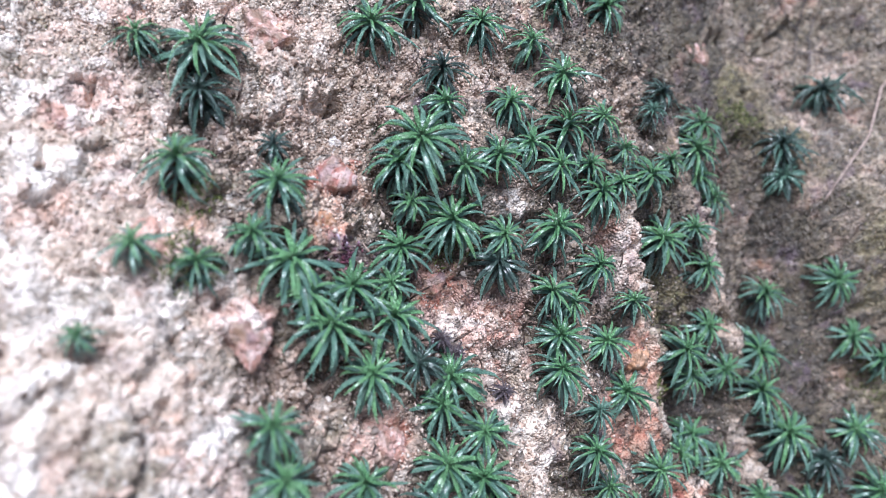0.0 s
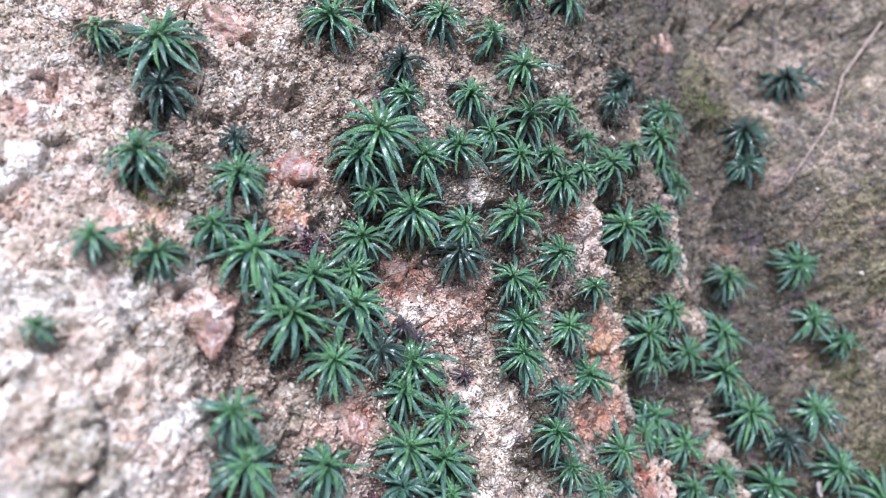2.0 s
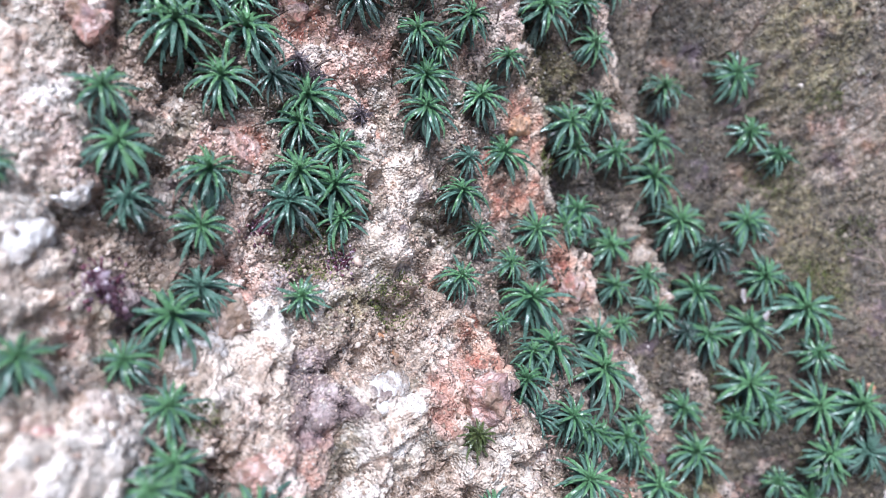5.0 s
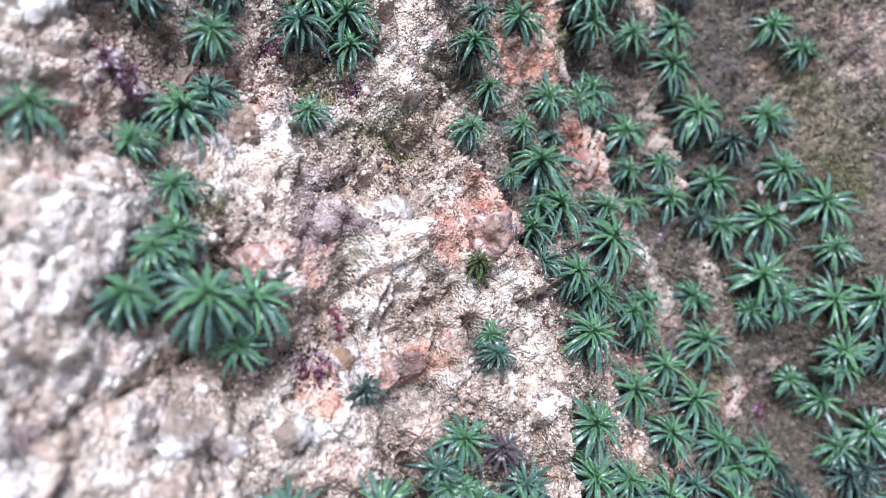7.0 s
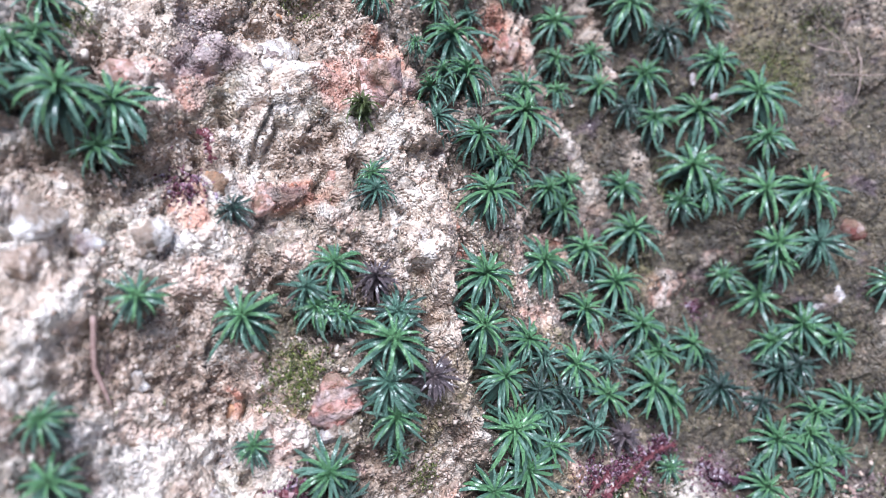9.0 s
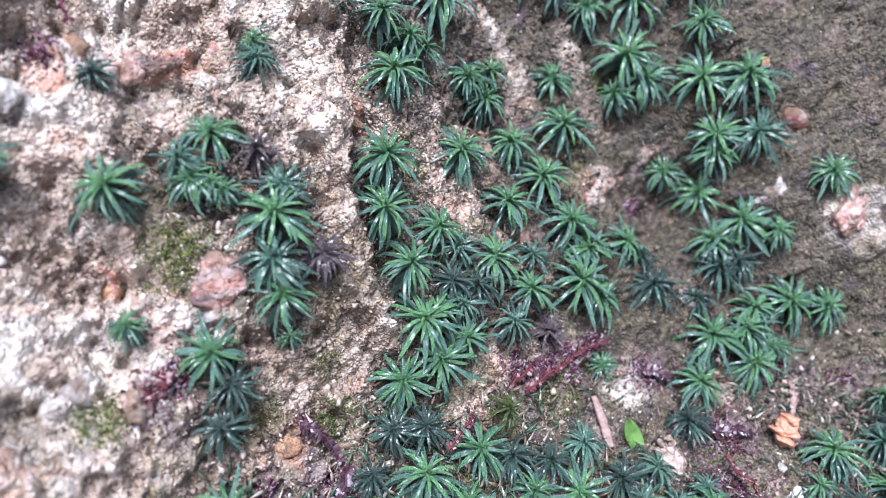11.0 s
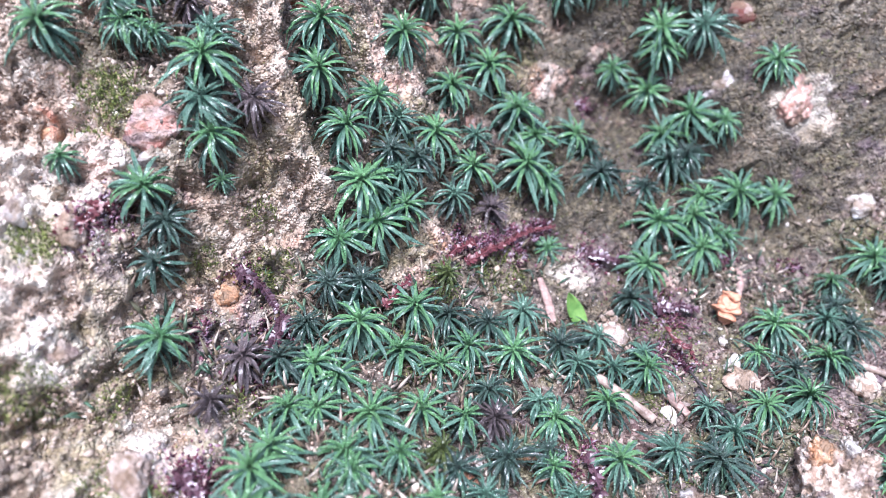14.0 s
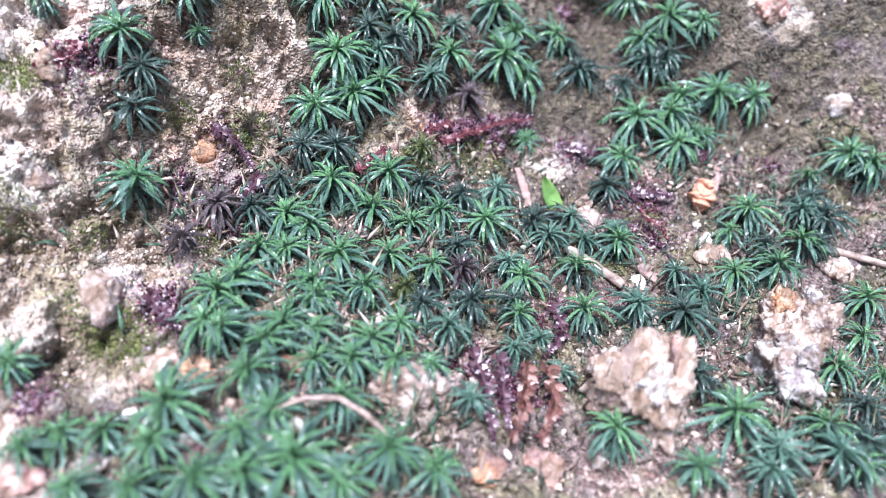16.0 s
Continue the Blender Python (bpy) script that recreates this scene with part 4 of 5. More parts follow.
# ---- stones set in the bank and lying at its foot ----
RED_STONES = [
    (-27, 113, 7.0), (-42, 139, 7.9), (39, 33, 9.8), (-46, -46, 7.6),
]
ORANGE_STONES = [
    (-47, 130, 5.5), (31, 78, 6.0), (-56, 2, 5.1), (-31, 39, 2.2), (-29, 33, 2.9), (-5, -21, 3.4), (-64, -41, 4.3),
    (116, -35, 3.8), (-41, -83, 5.1), (-57, -130, 5.7), (-20, -163, 5.4), (5, -139, 3.2),
]
PINK_STONES = [
    (-45, 173, 9.2), (-23, 106, 14.5), (-47, 86, 9.4), (96, 157, 9.0), (-68, 112, 6.1), (-96, 46, 6.7), (-16, 18, 11.3),
    (-48, -3, 5.4), (-67, 25, 5.9), (-31, -1, 3.5), (124, -83, 9.4), (36, -59, 6.5), (-9, -168, 6.1),
    (-87, -136, 5.2),
]
CREAM_STONES = [
    (-87, 45, 5.2), (-94, 149, 2.9), (-60, 53, 7.0), (-91, -7, 5.4), (70, 17, 7.1), (51, 1, 7.4),
    (-65, -62, 6.5), (-63, -127, 10.5), (99, -160, 5.9), (63, -146, 6.3),
]
WHITE_STONES = [
    (-86, 33, 6.0), (-47, 139, 2.2), (-38, 145, 3.9), (-88, 74, 6.0), (-80, 81, 4.7), (-68, 46, 8.7), (-37, 26, 9.3),
    (-71, -7, 7.0), (-87, -0, 6.0), (-79, -31, 4.3), (-81, -5, 5.9), (-73, -57, 5.7),
    (-74, -66, 4.7), (-47, -144, 2.9), (0, -170, 2.4), (-58, -111, 2.6), (132, -118, 7.3), (41, -145, 3.6), (-8, -135, 3.0),
    (71, -137, 2.1), (-77, -138, 4.2), (-63, -140, 3.2), (-52, -143, 2.6), (-70, -133, 2.4), (-48, -150, 3.0), (66, -142, 4.4), (92, -152, 4.6), (-30, -137, 2.6), (2, -148, 2.8), (52, -153, 3.0), (36, -152, 2.6), (-16, -136, 2.6),
]
PALE_STONES = [
    (132, 152, 5.9), (-83, 175, 2.7), (-25, 42, 5.0), (78, -91, 6.1), (46, -125, 7.0), (-26, -145, 8.5),
    (-21, -148, 8.5), (-69, -111, 8.4), (-73, -84, 6.3),
]
GREY_STONES = [
    (-47, -52, 4.1), (112, -70, 9.5),
]
MAROON_STONES = [
    (123, -52, 5.4),
]

STONES = {"red": RED_STONES, "orange": ORANGE_STONES, "pink": PINK_STONES, "cream": CREAM_STONES, "white": WHITE_STONES, "pale": PALE_STONES, "grey": GREY_STONES, "maroon": MAROON_STONES}


def stone_mesh(name, size, rnd, mat, smooth_stone=False, rough=1.0):
    """A lumpy, chipped stone of that size in metres."""
    bm = bmesh.new()
    bmesh.ops.create_icosphere(bm, subdivisions=5 if size > 0.011 else 4 if size > 0.004 else 3, radius=1.0)
    off = Vector((rnd.uniform(-50, 50), rnd.uniform(-50, 50), rnd.uniform(-50, 50)))
    stretch = Vector((rnd.uniform(0.85, 1.2), rnd.uniform(0.8, 1.1), rnd.uniform(0.65, 0.85)))
    cuts = [(Vector((rnd.gauss(0, 1), rnd.gauss(0, 1), rnd.gauss(0, 1))).normalized(), rnd.uniform(0.5, 0.85)) for _ in range(12)]
    for p in bm.verts:
        d = p.co.normalized()
        r = 1.0
        if not smooth_stone:
            for way, far in cuts:
                r = min(r, far / max(0.05, d.dot(way)))
            r *= 1 + 0.22 * noise.noise(d * 1.6 + off) + rough * (0.17 * noise.noise(d * 4 + off) + 0.13 * abs(noise.noise(d * 8 + off)) + 0.06 * noise.noise(d * 20 + off))
        p.co = Vector((d.x * stretch.x, d.y * stretch.y, d.z * stretch.z)) * r * size * 0.55
    me = bpy.data.meshes.new(name)
    bm.to_mesh(me)
    bm.free()
    me.materials.append(mat)
    me.polygons.foreach_set("use_smooth", [True] * len(me.polygons))
    return me


rnd = random.Random(4)
for kind_of, rows in STONES.items():
    for u, v, size in rows:
        ob = new("stone", stone_mesh("stone", size * 1.3 / 1000, rnd, STONE[kind_of], kind_of == "maroon"))
        proud = 0.16 if v < -95 else -0.2 if size > 12 else -0.08 if kind_of in ("red", "pink", "orange") else -0.13 if size < 8 else -0.26
        turn = slope_normal(u, v).to_track_quat("Z", "Y").to_matrix().to_4x4() @ pose(0, 0, 0, 0, 0, rnd.uniform(0, 360))
        tall = rnd.uniform(1.0, 1.3) if v < -95 and size > 6 else 1.0
        ob.matrix_basis = Matrix.Translation(spot(u, v, size * (proud - 0.12) * tall)) @ turn @ Matrix.Diagonal((1, 1, tall, 1))
        tagged(ob, STONE_WORDS[kind_of] + (" set in the soil bank" if v > -95 else " at the bank's foot"), "stone", "stones in the bank")



def boulder(u, v, wide, long, tall, spin, body, stain, label):
    """A large weathered lump: a cracked and pitted body with a lump of another mineral grown into its top."""
    r = random.Random(int(u * 7 - v))
    ob = new("stone", stone_mesh("stone", 0.018, r, STONE[body], False, 1.9))
    ob.matrix_basis = Matrix.Translation(spot(u, v, tall * 0.22)) @ pose(0, 0, 0, 0, 0, spin) @ Matrix.Diagonal((wide / 20, long / 20, tall / 14, 1))
    tagged(ob, label, "stone", "stones in the bank")
    for k in range(3):
        a = math.tau * (k / 3 + r.uniform(0, 0.2))
        vein = part("vein", stone_mesh("vein", 0.0065, r, STONE[stain[k % len(stain)]], False, 2.2), ob)
        vein.matrix_basis = Matrix.Translation((0.0045 * math.cos(a), 0.0045 * math.sin(a), 0.0042)) @ pose(0, 0, 0, r.uniform(0, 90), 0, r.uniform(0, 360))


boulder(17, -162, 18, 27, 20, -28, "cream", ("pink", "grey", "white"), "large cracked cream and pink granite lump at the bank's foot")
boulder(54, -164, 17, 17, 18, 20, "cream", ("white", "orange", "pale"), "large cream and white granite lump at the bank's foot")
boulder(44, -169, 14, 15, 13, 60, "white", ("grey", "pale", "grey"), "broken white quartz lump with grey stains")

# ---- moss plants ----


def leaf_mesh(name, curl, mat, width=0.13, sway=0.0):
    """A narrow keeled leaf of length 1 along x, bending down by curl degrees from base to tip."""
    steps = 5 if abs(curl) < 150 else 12
    verts, faces = [], []
    x = z = 0.0
    for k in range(steps + 1):
        s = k / steps
        a = radians(curl) * s ** 1.15
        if k:
            x, z = x + math.cos(a) / steps, z - math.sin(a) / steps
        half = width * 0.5 * min(1.0, 0.62 + 1.2 * s) * (1 - max(0, (s - 0.5) / 0.5) ** 2.2 * 0.88)
        nx, nz = math.sin(a), math.cos(a)
        fold = 0.55 * half
        for y, up in ((-half, fold), (0, 0), (half, fold), (half, fold - 0.012), (-half, fold - 0.012)):
            verts.append((x + nx * up, y + sway * s * s, z + nz * up))
    # the upper side is keeled, the underside flat
    for k in range(steps):
        for q in (0, 1, 3):
            a = 5 * k + q
            faces.append((a + 5, a, a + 1, a + 6))
    return mesh_of(name, verts, faces, mat)


LEAVES = {
    (tone, curl): [leaf_mesh("leaf", curl, LEAF[tone], 0.096 if tone == "young" else 0.13 if tone == "dry" else 0.098, sway) for sway in (-0.22, -0.06, 0.12, 0.28)]
    for tone in LEAF for curl in (20, 50, 85, 110, 130, 330)
}


def stem_mesh():
    verts, faces = [], []
    for k in range(5):
        r = 0.5 * (1.0 - 0.1 * k)
        for q in range(6):
            a = q * math.tau / 6
            verts.append((r * math.cos(a) * 0.06, r * math.sin(a) * 0.06, k / 4))
    for k in range(4):
        for q in range(6):
            a, b = 6 * k + q, 6 * k + (q + 1) % 6
            faces.append((a, b, b + 6, a + 6))
    return mesh_of("stem", verts, faces, STEM)


STEM_MESH = stem_mesh()
WORDS = {
    "GREEN": "glossy dark green moss rosette with narrow pointed leaves on soil",
    "DARK": "dull blackish green moss rosette, partly old, on soil",
    "DRY": "shrivelled purplish brown dry moss rosette on soil",
    "CURLED": "green moss rosette with thin curled leaf tips on soil",
    "OLIVE": "small olive moss shoot with curled leaves on soil",
}


def tuft_mesh(name, rows):
    """Several leaves of one look in one mesh: rows of mesh, spin, rise, length, girth, height of the foot."""
    verts, faces = [], []
    for me, spin, rise, length, girth, foot in rows:
        m = Matrix.Translation((0, 0, foot)) @ pose(0, 0, 0, 0, -rise, spin) @ Matrix.Diagonal((length, girth, length, 1))
        n = len(verts)
        verts += [m @ p.co for p in me.vertices]
        faces += [tuple(n + k for k in f.vertices) for f in me.polygons]
    return mesh_of(name, verts, faces, rows[0][0].materials[0])


def buds(tone, seed):
    r = random.Random(seed)
    return tuft_mesh("bud", [(r.choice(LEAVES[(tone, 20 if k > 15 else 50 if k > 11 else 85 if k > 6 else 110)]), k * 137.5 + r.uniform(-12, 12), 38 + 2.3 * k + r.uniform(-7, 7), (0.98 - 0.039 * k) * r.uniform(0.85, 1.1), 0.92 - 0.027 * k, 0.006 * k) for k in range(20)])


def skirts(tone, seed):
    r = random.Random(seed)
    return tuft_mesh("old_leaves", [(r.choice(LEAVES[(tone, r.choice((50, 50, 85)))]), k * 360 / 20 + r.uniform(-14, 14), r.uniform(-38, 6), r.uniform(0.65, 1.0), r.uniform(0.65, 0.9), r.uniform(-0.40, -0.08)) for k in range(20)])


BUDS = {t: [buds(t, 50 + k) for k in range(4)] for t in ("young", "green", "dark", "dry", "olive")}
SKIRTS = {t: [skirts(t, 80 + k) for k in range(4)] for t in ("old", "dark", "dry", "olive")}


def moss_plant(u, v, lift, wide, sort, rnd):
    base = new("moss_plant")
    base.empty_display_size = 0.003
    tagged(base, WORDS[sort], "moss", "moss rosettes on the bank")
    ground_h = height(u, v)
    head = form(np.array([u]), np.array([v]))[0] + lift + 1.0
    tall = min(11.0, max(2.6, head - ground_h))
    out = slope_normal(u, v)
    lean = -0.28 if out.z < 0.75 else -0.1
    axis = (out * 0.45 + Vector((-0.03, 0.75 * lean, 0.64)) + Vector((rnd.gauss(0, 0.12), rnd.gauss(0, 0.12), rnd.gauss(0, 0.12)))).normalized()
    root = BANK @ Vector((u / 1000, v / 1000, (ground_h - 0.5) / 1000))
    crown = BANK @ Vector((u / 1000, v / 1000, (ground_h + tall) / 1000))
    base.matrix_basis = Matrix.Translation(root)
    up = crown - root
    part("stem", STEM_MESH, base, up.to_track_quat("Z", "Y").to_matrix().to_4x4() @ Matrix.Diagonal((0.010, 0.010, up.length, 1)))
    turn = axis.to_track_quat("Z", "Y").to_matrix().to_4x4()
    long = wide * 0.81 / 1000
    seat = Matrix.Translation(up) @ turn
    middle = {"GREEN": "young", "DARK": "green" if rnd.random() < 0.5 else "dark", "DRY": "dry", "CURLED": "young", "OLIVE": "olive"}[sort]
    under = {"GREEN": "old", "DARK": "dark", "DRY": "dry", "CURLED": "old", "OLIVE": "olive"}[sort]
    if sort == "GREEN" and rnd.random() < 0.3:
        under = "dark"
    part("bud", rnd.choice(BUDS[middle]), base, seat @ pose(0, 0, 0, 0, 0, rnd.uniform(0, 360)) @ Matrix.Diagonal((long, long, long, 1)), "paler young leaves in the middle")
    part("old_leaves", rnd.choice(SKIRTS[under]), base, seat @ pose(0, 0, 0, 0, 0, rnd.uniform(0, 360)) @ Matrix.Diagonal((long, long, long, 1)), "darker old leaves below")
    many = int(round(min(22, max(16, 10 + wide * 0.8))))
    start = rnd.uniform(0, 360)
    for k in range(many):
        s = k / (many - 1)  # 0: lowest leaf, 1: next to the bud
        spin = start + k * 137.5 + rnd.uniform(-13, 13)
        rise = 16 + 44 * s ** 1.1 + rnd.uniform(-8, 8)
        length = long * (1.04 - 0.30 * s ** 2) * rnd.uniform(0.82, 1.12)
        drop = -0.09 * (1 - s) * long
        curl = rnd.choice((50, 85, 110) if s < 0.4 else (85, 110, 110))
        if sort == "GREEN":
            tone = "green" if s > 0.25 or rnd.random() < 0.6 else "old"
        elif sort == "DARK":
            tone = "green" if s > 0.8 and middle == "green" else "old" if rnd.random() < 0.5 else "dark"
        elif sort == "DRY":
            tone, curl, rise, length = "dry", rnd.choice((20, 50, 85)), rise * 1.5 - 14, length * 0.78
        elif sort == "CURLED":
            tone = "green"
            curl = 330 if rnd.random() < 0.3 else curl
        else:
            tone, curl, rise = "olive", 330, rise + 25
        girth = length * rnd.uniform(0.8, 1.05)
        part("leaf", rnd.choice(LEAVES[(tone, curl)]), base, seat @ Matrix.Translation((0, 0, drop)) @ pose(0, 0, 0, rnd.uniform(-16, 16), -rise, spin) @ Matrix.Diagonal((length, girth, length, 1)))
    return base


rnd = random.Random(11)
for sort, rows in PLANTS:
    for u, v, lift, wide in rows:
        moss_plant(u, v, lift, wide, sort, rnd)

DEBRIS = grains_material("dead_moss", [(0.0, (0.03, 0.018, 0.014)), (0.5, (0.10, 0.062, 0.045)), (0.85, (0.20, 0.13, 0.10)), (1.0, (0.42, 0.33, 0.26))], 0.4)
# dead brown tufts on the pink stone
for u, v, wide in ((-30, 101, 5), (-21, 86, 5), (-27, 97, 5)):
    moss_plant(u, v, -1.0, wide, "DRY", rnd)

# ---- loose grains, crumbs, tiny moss and liverwort: too many to count ----
ICO = bmesh.new()
bmesh.ops.create_icosphere(ICO, subdivisions=1, radius=1.0)
ICO_V, ICO_F = np.array([p.co for p in ICO.verts]), np.array([[p.index for p in f.verts] for f in ICO.faces])
ICO.free()
OCTA_V = np.array([(1, 0, 0), (-1, 0, 0), (0, 1, 0), (0, -1, 0), (0, 0, 1), (0, 0, -1)], float)
OCTA_F = np.array([(0, 2, 4), (2, 1, 4), (1, 3, 4), (3, 0, 4), (2, 0, 5), (1, 2, 5), (3, 1, 5), (0, 3, 5)])


def turned(n, rng):
    q = rng.normal(size=(n, 4))
    q /= np.linalg.norm(q, axis=1, keepdims=True)
    w, x, y, z = q.T
    return np.stack([np.stack([1 - 2 * (y * y + z * z), 2 * (x * y - z * w), 2 * (x * z + y * w)], 1), np.stack([2 * (x * y + z * w), 1 - 2 * (x * x + z * z), 2 * (y * z - x * w)], 1), np.stack([2 * (x * z - y * w), 2 * (y * z + x * w), 1 - 2 * (x * x + y * y)], 1)], 1)


def stuff(name, verts, tris, mat, label, category):
    me = bpy.data.meshes.new(name)
    me.vertices.add(len(verts))
    me.vertices.foreach_set("co", (verts / 1000).astype(np.float32).ravel())
    me.loops.add(tris.size)
    me.polygons.add(len(tris))
    me.loops.foreach_set("vertex_index", tris.astype(np.int32).ravel())
    me.polygons.foreach_set("loop_start", np.arange(0, tris.size, 3, dtype=np.int32))
    me.update(calc_edges=True)
    me.materials.append(mat)
    ob = new(name, me)
    ob.matrix_basis = BANK
    return tagged(ob, label, category, kind="stuff")


def pebbles(name, u, v, size, mat, label, category, rng, sink=0.25, flat=0.8, body=(ICO_V, ICO_F)):
    """Angular grains of those sizes in millimetres."""
    n = len(u)
    h = relief(u, v)
    corners, sides = body
    shape = corners[None] * rng.uniform(0.45, 1.4, (n, len(corners), 1)) * rng.uniform((0.7, 0.7, 0.55 * flat), (1.2, 1.0, 0.9 * flat), (n, 3))[:, None]
    p = np.einsum("nij,nkj->nki", turned(n, rng), shape) * size[:, None, None] * 0.5
    p += np.stack([u, v, h + size * (0.5 - sink) * 0.6], 1)[:, None]
    tris = (sides[None] + len(corners) * np.arange(n)[:, None, None]).reshape(-1, 3)
    return stuff(name, p.reshape(-1, 3), tris, mat, label, category)


rng = np.random.default_rng(8)


def strewn(n, thick):
    """n places on the seen part of the bank, thicker where thick(u, v) is near 1."""
    us, vs = np.zeros(0), np.zeros(0)
    while len(us) < n:
        u, v = rng.uniform(-125, 165, 4 * n), rng.uniform(-188, 200, 4 * n)
        keep = rng.uniform(0, 1, 4 * n) < thick(u, v)
        us, vs = np.concatenate([us, u[keep]]), np.concatenate([vs, v[keep]])
    return us[:n], vs[:n]


def sandy(u, v):
    return np.clip(0.35 + 0.9 * fractal(u / 22, v / 22, 91, 3), 0.04, 1) * np.clip(0.75 - u / 110, 0.04, 1)


def earthy(u, v):
    still = np.zeros(u.shape)
    loose = patchy(BROWN_EARTH, u, v, still, still)
    return np.clip(0.3 + 0.8 * fractal(u / 18, v / 18, 131, 3) + 0.8 * loose, 0.04, 1) * np.clip(0.6 + u / 200 + loose, 0.25, 1)


u, v = strewn(44000, sandy)
pebbles("grit", u, v, 0.35 + 0.9 * rng.uniform(0, 1, len(u)) ** 3, GRIT, "loose pale granite grit on the bank", "grit", rng, body=(OCTA_V, OCTA_F))
u, v = strewn(1700, sandy)
pebbles("gravel", u, v, 0.9 + 1.9 * rng.uniform(0, 1, len(u)) ** 3, GRIT, "small pale and pinkish gravel pieces in the soil", "gravel", rng, 0.6)
def footing(u, v):
    return np.clip(0.5 + 0.9 * fractal(u / 14, v / 14, 191, 3), 0.05, 1) * np.clip((FOOT[1] + FOOT[2] * u + 14 - v) / 20, 0, 1) * np.clip((u + 62) / 30, 0.06, 1)


u, v = strewn(2000, footing)
pebbles("fallen_gravel", u, v, 0.6 + 2.3 * rng.uniform(0, 1, len(u)) ** 3, GRIT, "fallen pale grit and gravel at the bank's foot", "gravel", rng, 0.35)
u, v = strewn(46000, earthy)
k, w = strewn(5000, footing)
u, v = np.concatenate([u, k]), np.concatenate([v, w])
size = 0.45 + 1.5 * rng.uniform(0, 1, len(u)) ** 3
wet = (u + 14 * smooth_noise(u / 20, v / 20, 301) > 24) | ((v < FOOT[1] - FOOT[2] * u + 8) & (u > -55))
pebbles("soil_crumbs", u[~wet], v[~wet], size[~wet], CRUMB, "dry brown crumbs of earth on the bank", "soil", rng, 0.45, body=(OCTA_V, OCTA_F))
pebbles("damp_crumbs", u[wet], v[wet], size[wet], DAMP_SHADE, "damp earth crumbs with painted shade, in gully and at foot", "soil", rng, 0.45, body=(OCTA_V, OCTA_F))


def blades(name, u, v, tall, mat, label, category, lean=0.8):
    """Tiny curved moss blades."""
    n = len(u)
    h = relief(u, v)
    way = rng.uniform(0, math.tau, n)
    out = np.stack([np.cos(way), np.sin(way), np.zeros(n)], 1)
    side = np.stack([-np.sin(way), np.cos(way), np.zeros(n)], 1)
    root = np.stack([u, v, h - 0.1], 1)
    up = np.stack([rng.normal(0, 0.2, n), 0.35 + rng.normal(0, 0.2, n), np.ones(n)], 1)
    t, w = tall[:, None], tall[:, None] * 0.11
    mid = root + t * (0.55 * up + 0.25 * lean * out)
    tip = root + t * (0.85 * up + 0.8 * lean * out)
    keel = mid - 0.12 * t * out - 0.02 * t * up
    p = np.stack([root - side * w * 0.5, root + side * w * 0.5, mid + side * w, mid - side * w, tip, keel], 1)
    f = np.array([(0, 1, 2), (0, 2, 3), (3, 2, 4), (0, 5, 1), (1, 5, 2), (0, 3, 5), (3, 4, 5), (2, 5, 4)])
    return stuff(name, p.reshape(-1, 3), (f[None] + 6 * np.arange(n)[:, None, None]).reshape(-1, 3), mat, label, category)


def spots(rows, each):
    """Places gathered round the given spots: u, v, reach."""
    us, vs = [], []
    for a, b, reach in rows:
        n = int(each * (reach / 5) ** 2)
        r, w = reach * np.sqrt(rng.uniform(0, 1, n)) * (0.6 + 0.4 * rng.uniform(0, 1, n)), rng.uniform(0, math.tau, n)
        us.append(a + r * np.cos(w)), vs.append(b + r * np.sin(w))
    return np.concatenate(us), np.concatenate(vs)


MOSSY = [(-43, -74, 4), (-71, -64, 6), (-32, -82, 4), (-69, -118, 7), (-73, -111, 6), (-68, -97, 5), (95, -91, 5), (39, -142, 4), (28, -155, 4), (36, -131, 4), (130, -131, 6), (3, -66, 4), (-29, -69, 5), (-54, -42, 6), (-69, 140, 5), (41, 67, 6), (133, 57, 6), (135, 13, 7), (-48, -37, 5), (-72, 37, 4), (-72, -63, 5), (-12, -93, 6), (-30, -82, 7), (-52, -38, 7), (-68, -117, 8), (53, -76, 8), (115, 2, 12), (99, 133, 9), (-75, 128, 7), (-25, 45, 8), (30, -100, 9), (62, -128, 6), (-8, -110, 8), (10, -60, 8), (-40, 60, 8), (-20, 118, 6), (120, 40, 10), (80, -20, 9), (-80, -90, 8), (-45, -105, 6), (58, -131, 4), (66, -121, 4), (40, -136, 5), (8, -98, 6), (24, -97, 5), (-16, -88, 5), (-64, -124, 6)]
u, v = spots(MOSSY, 240)
k, w = strewn(5200, lambda a, b: np.clip(0.5 * fractal(a / 16, b / 16, 151, 3) + a / 320 - b / 400, 0.01, 1))
u, v = np.concatenate([u, k]), np.concatenate([v, w])
blades("micro_moss", u, v, rng.uniform(0.5, 1.4, len(u)), FUZZ, "short yellowish olive moss fuzz on damp soil", "moss")

u, v = strewn(4200, lambda a, b: np.clip(1.3 * humus(a, b) - 0.15 + 0.25 * fractal(a / 14, b / 14, 171, 3), 0.0, 1))
blades("moss_litter", u, v, rng.uniform(1.2, 3.2, len(u)), DEBRIS, "thin brown dead moss leaves on the soil", "litter", 1.6)

SHED = grains_material("shed_leaves", [(0.0, (0.03, 0.05, 0.035)), (0.35, (0.09, 0.16, 0.10)), (0.6, (0.16, 0.12, 0.075)), (0.8, (0.30, 0.21, 0.16)), (1.0, (0.58, 0.50, 0.42))], 0.3)
u, v = strewn(3600, lambda a, b: footing(a, b) * np.clip(0.25 + 1.2 * humus(a, b), 0, 1))
blades("shed_leaves", u, v, rng.uniform(1.6, 4.2, len(u)), SHED, "shed green, brown and straw-coloured moss leaves on the litter", "litter", 1.5)

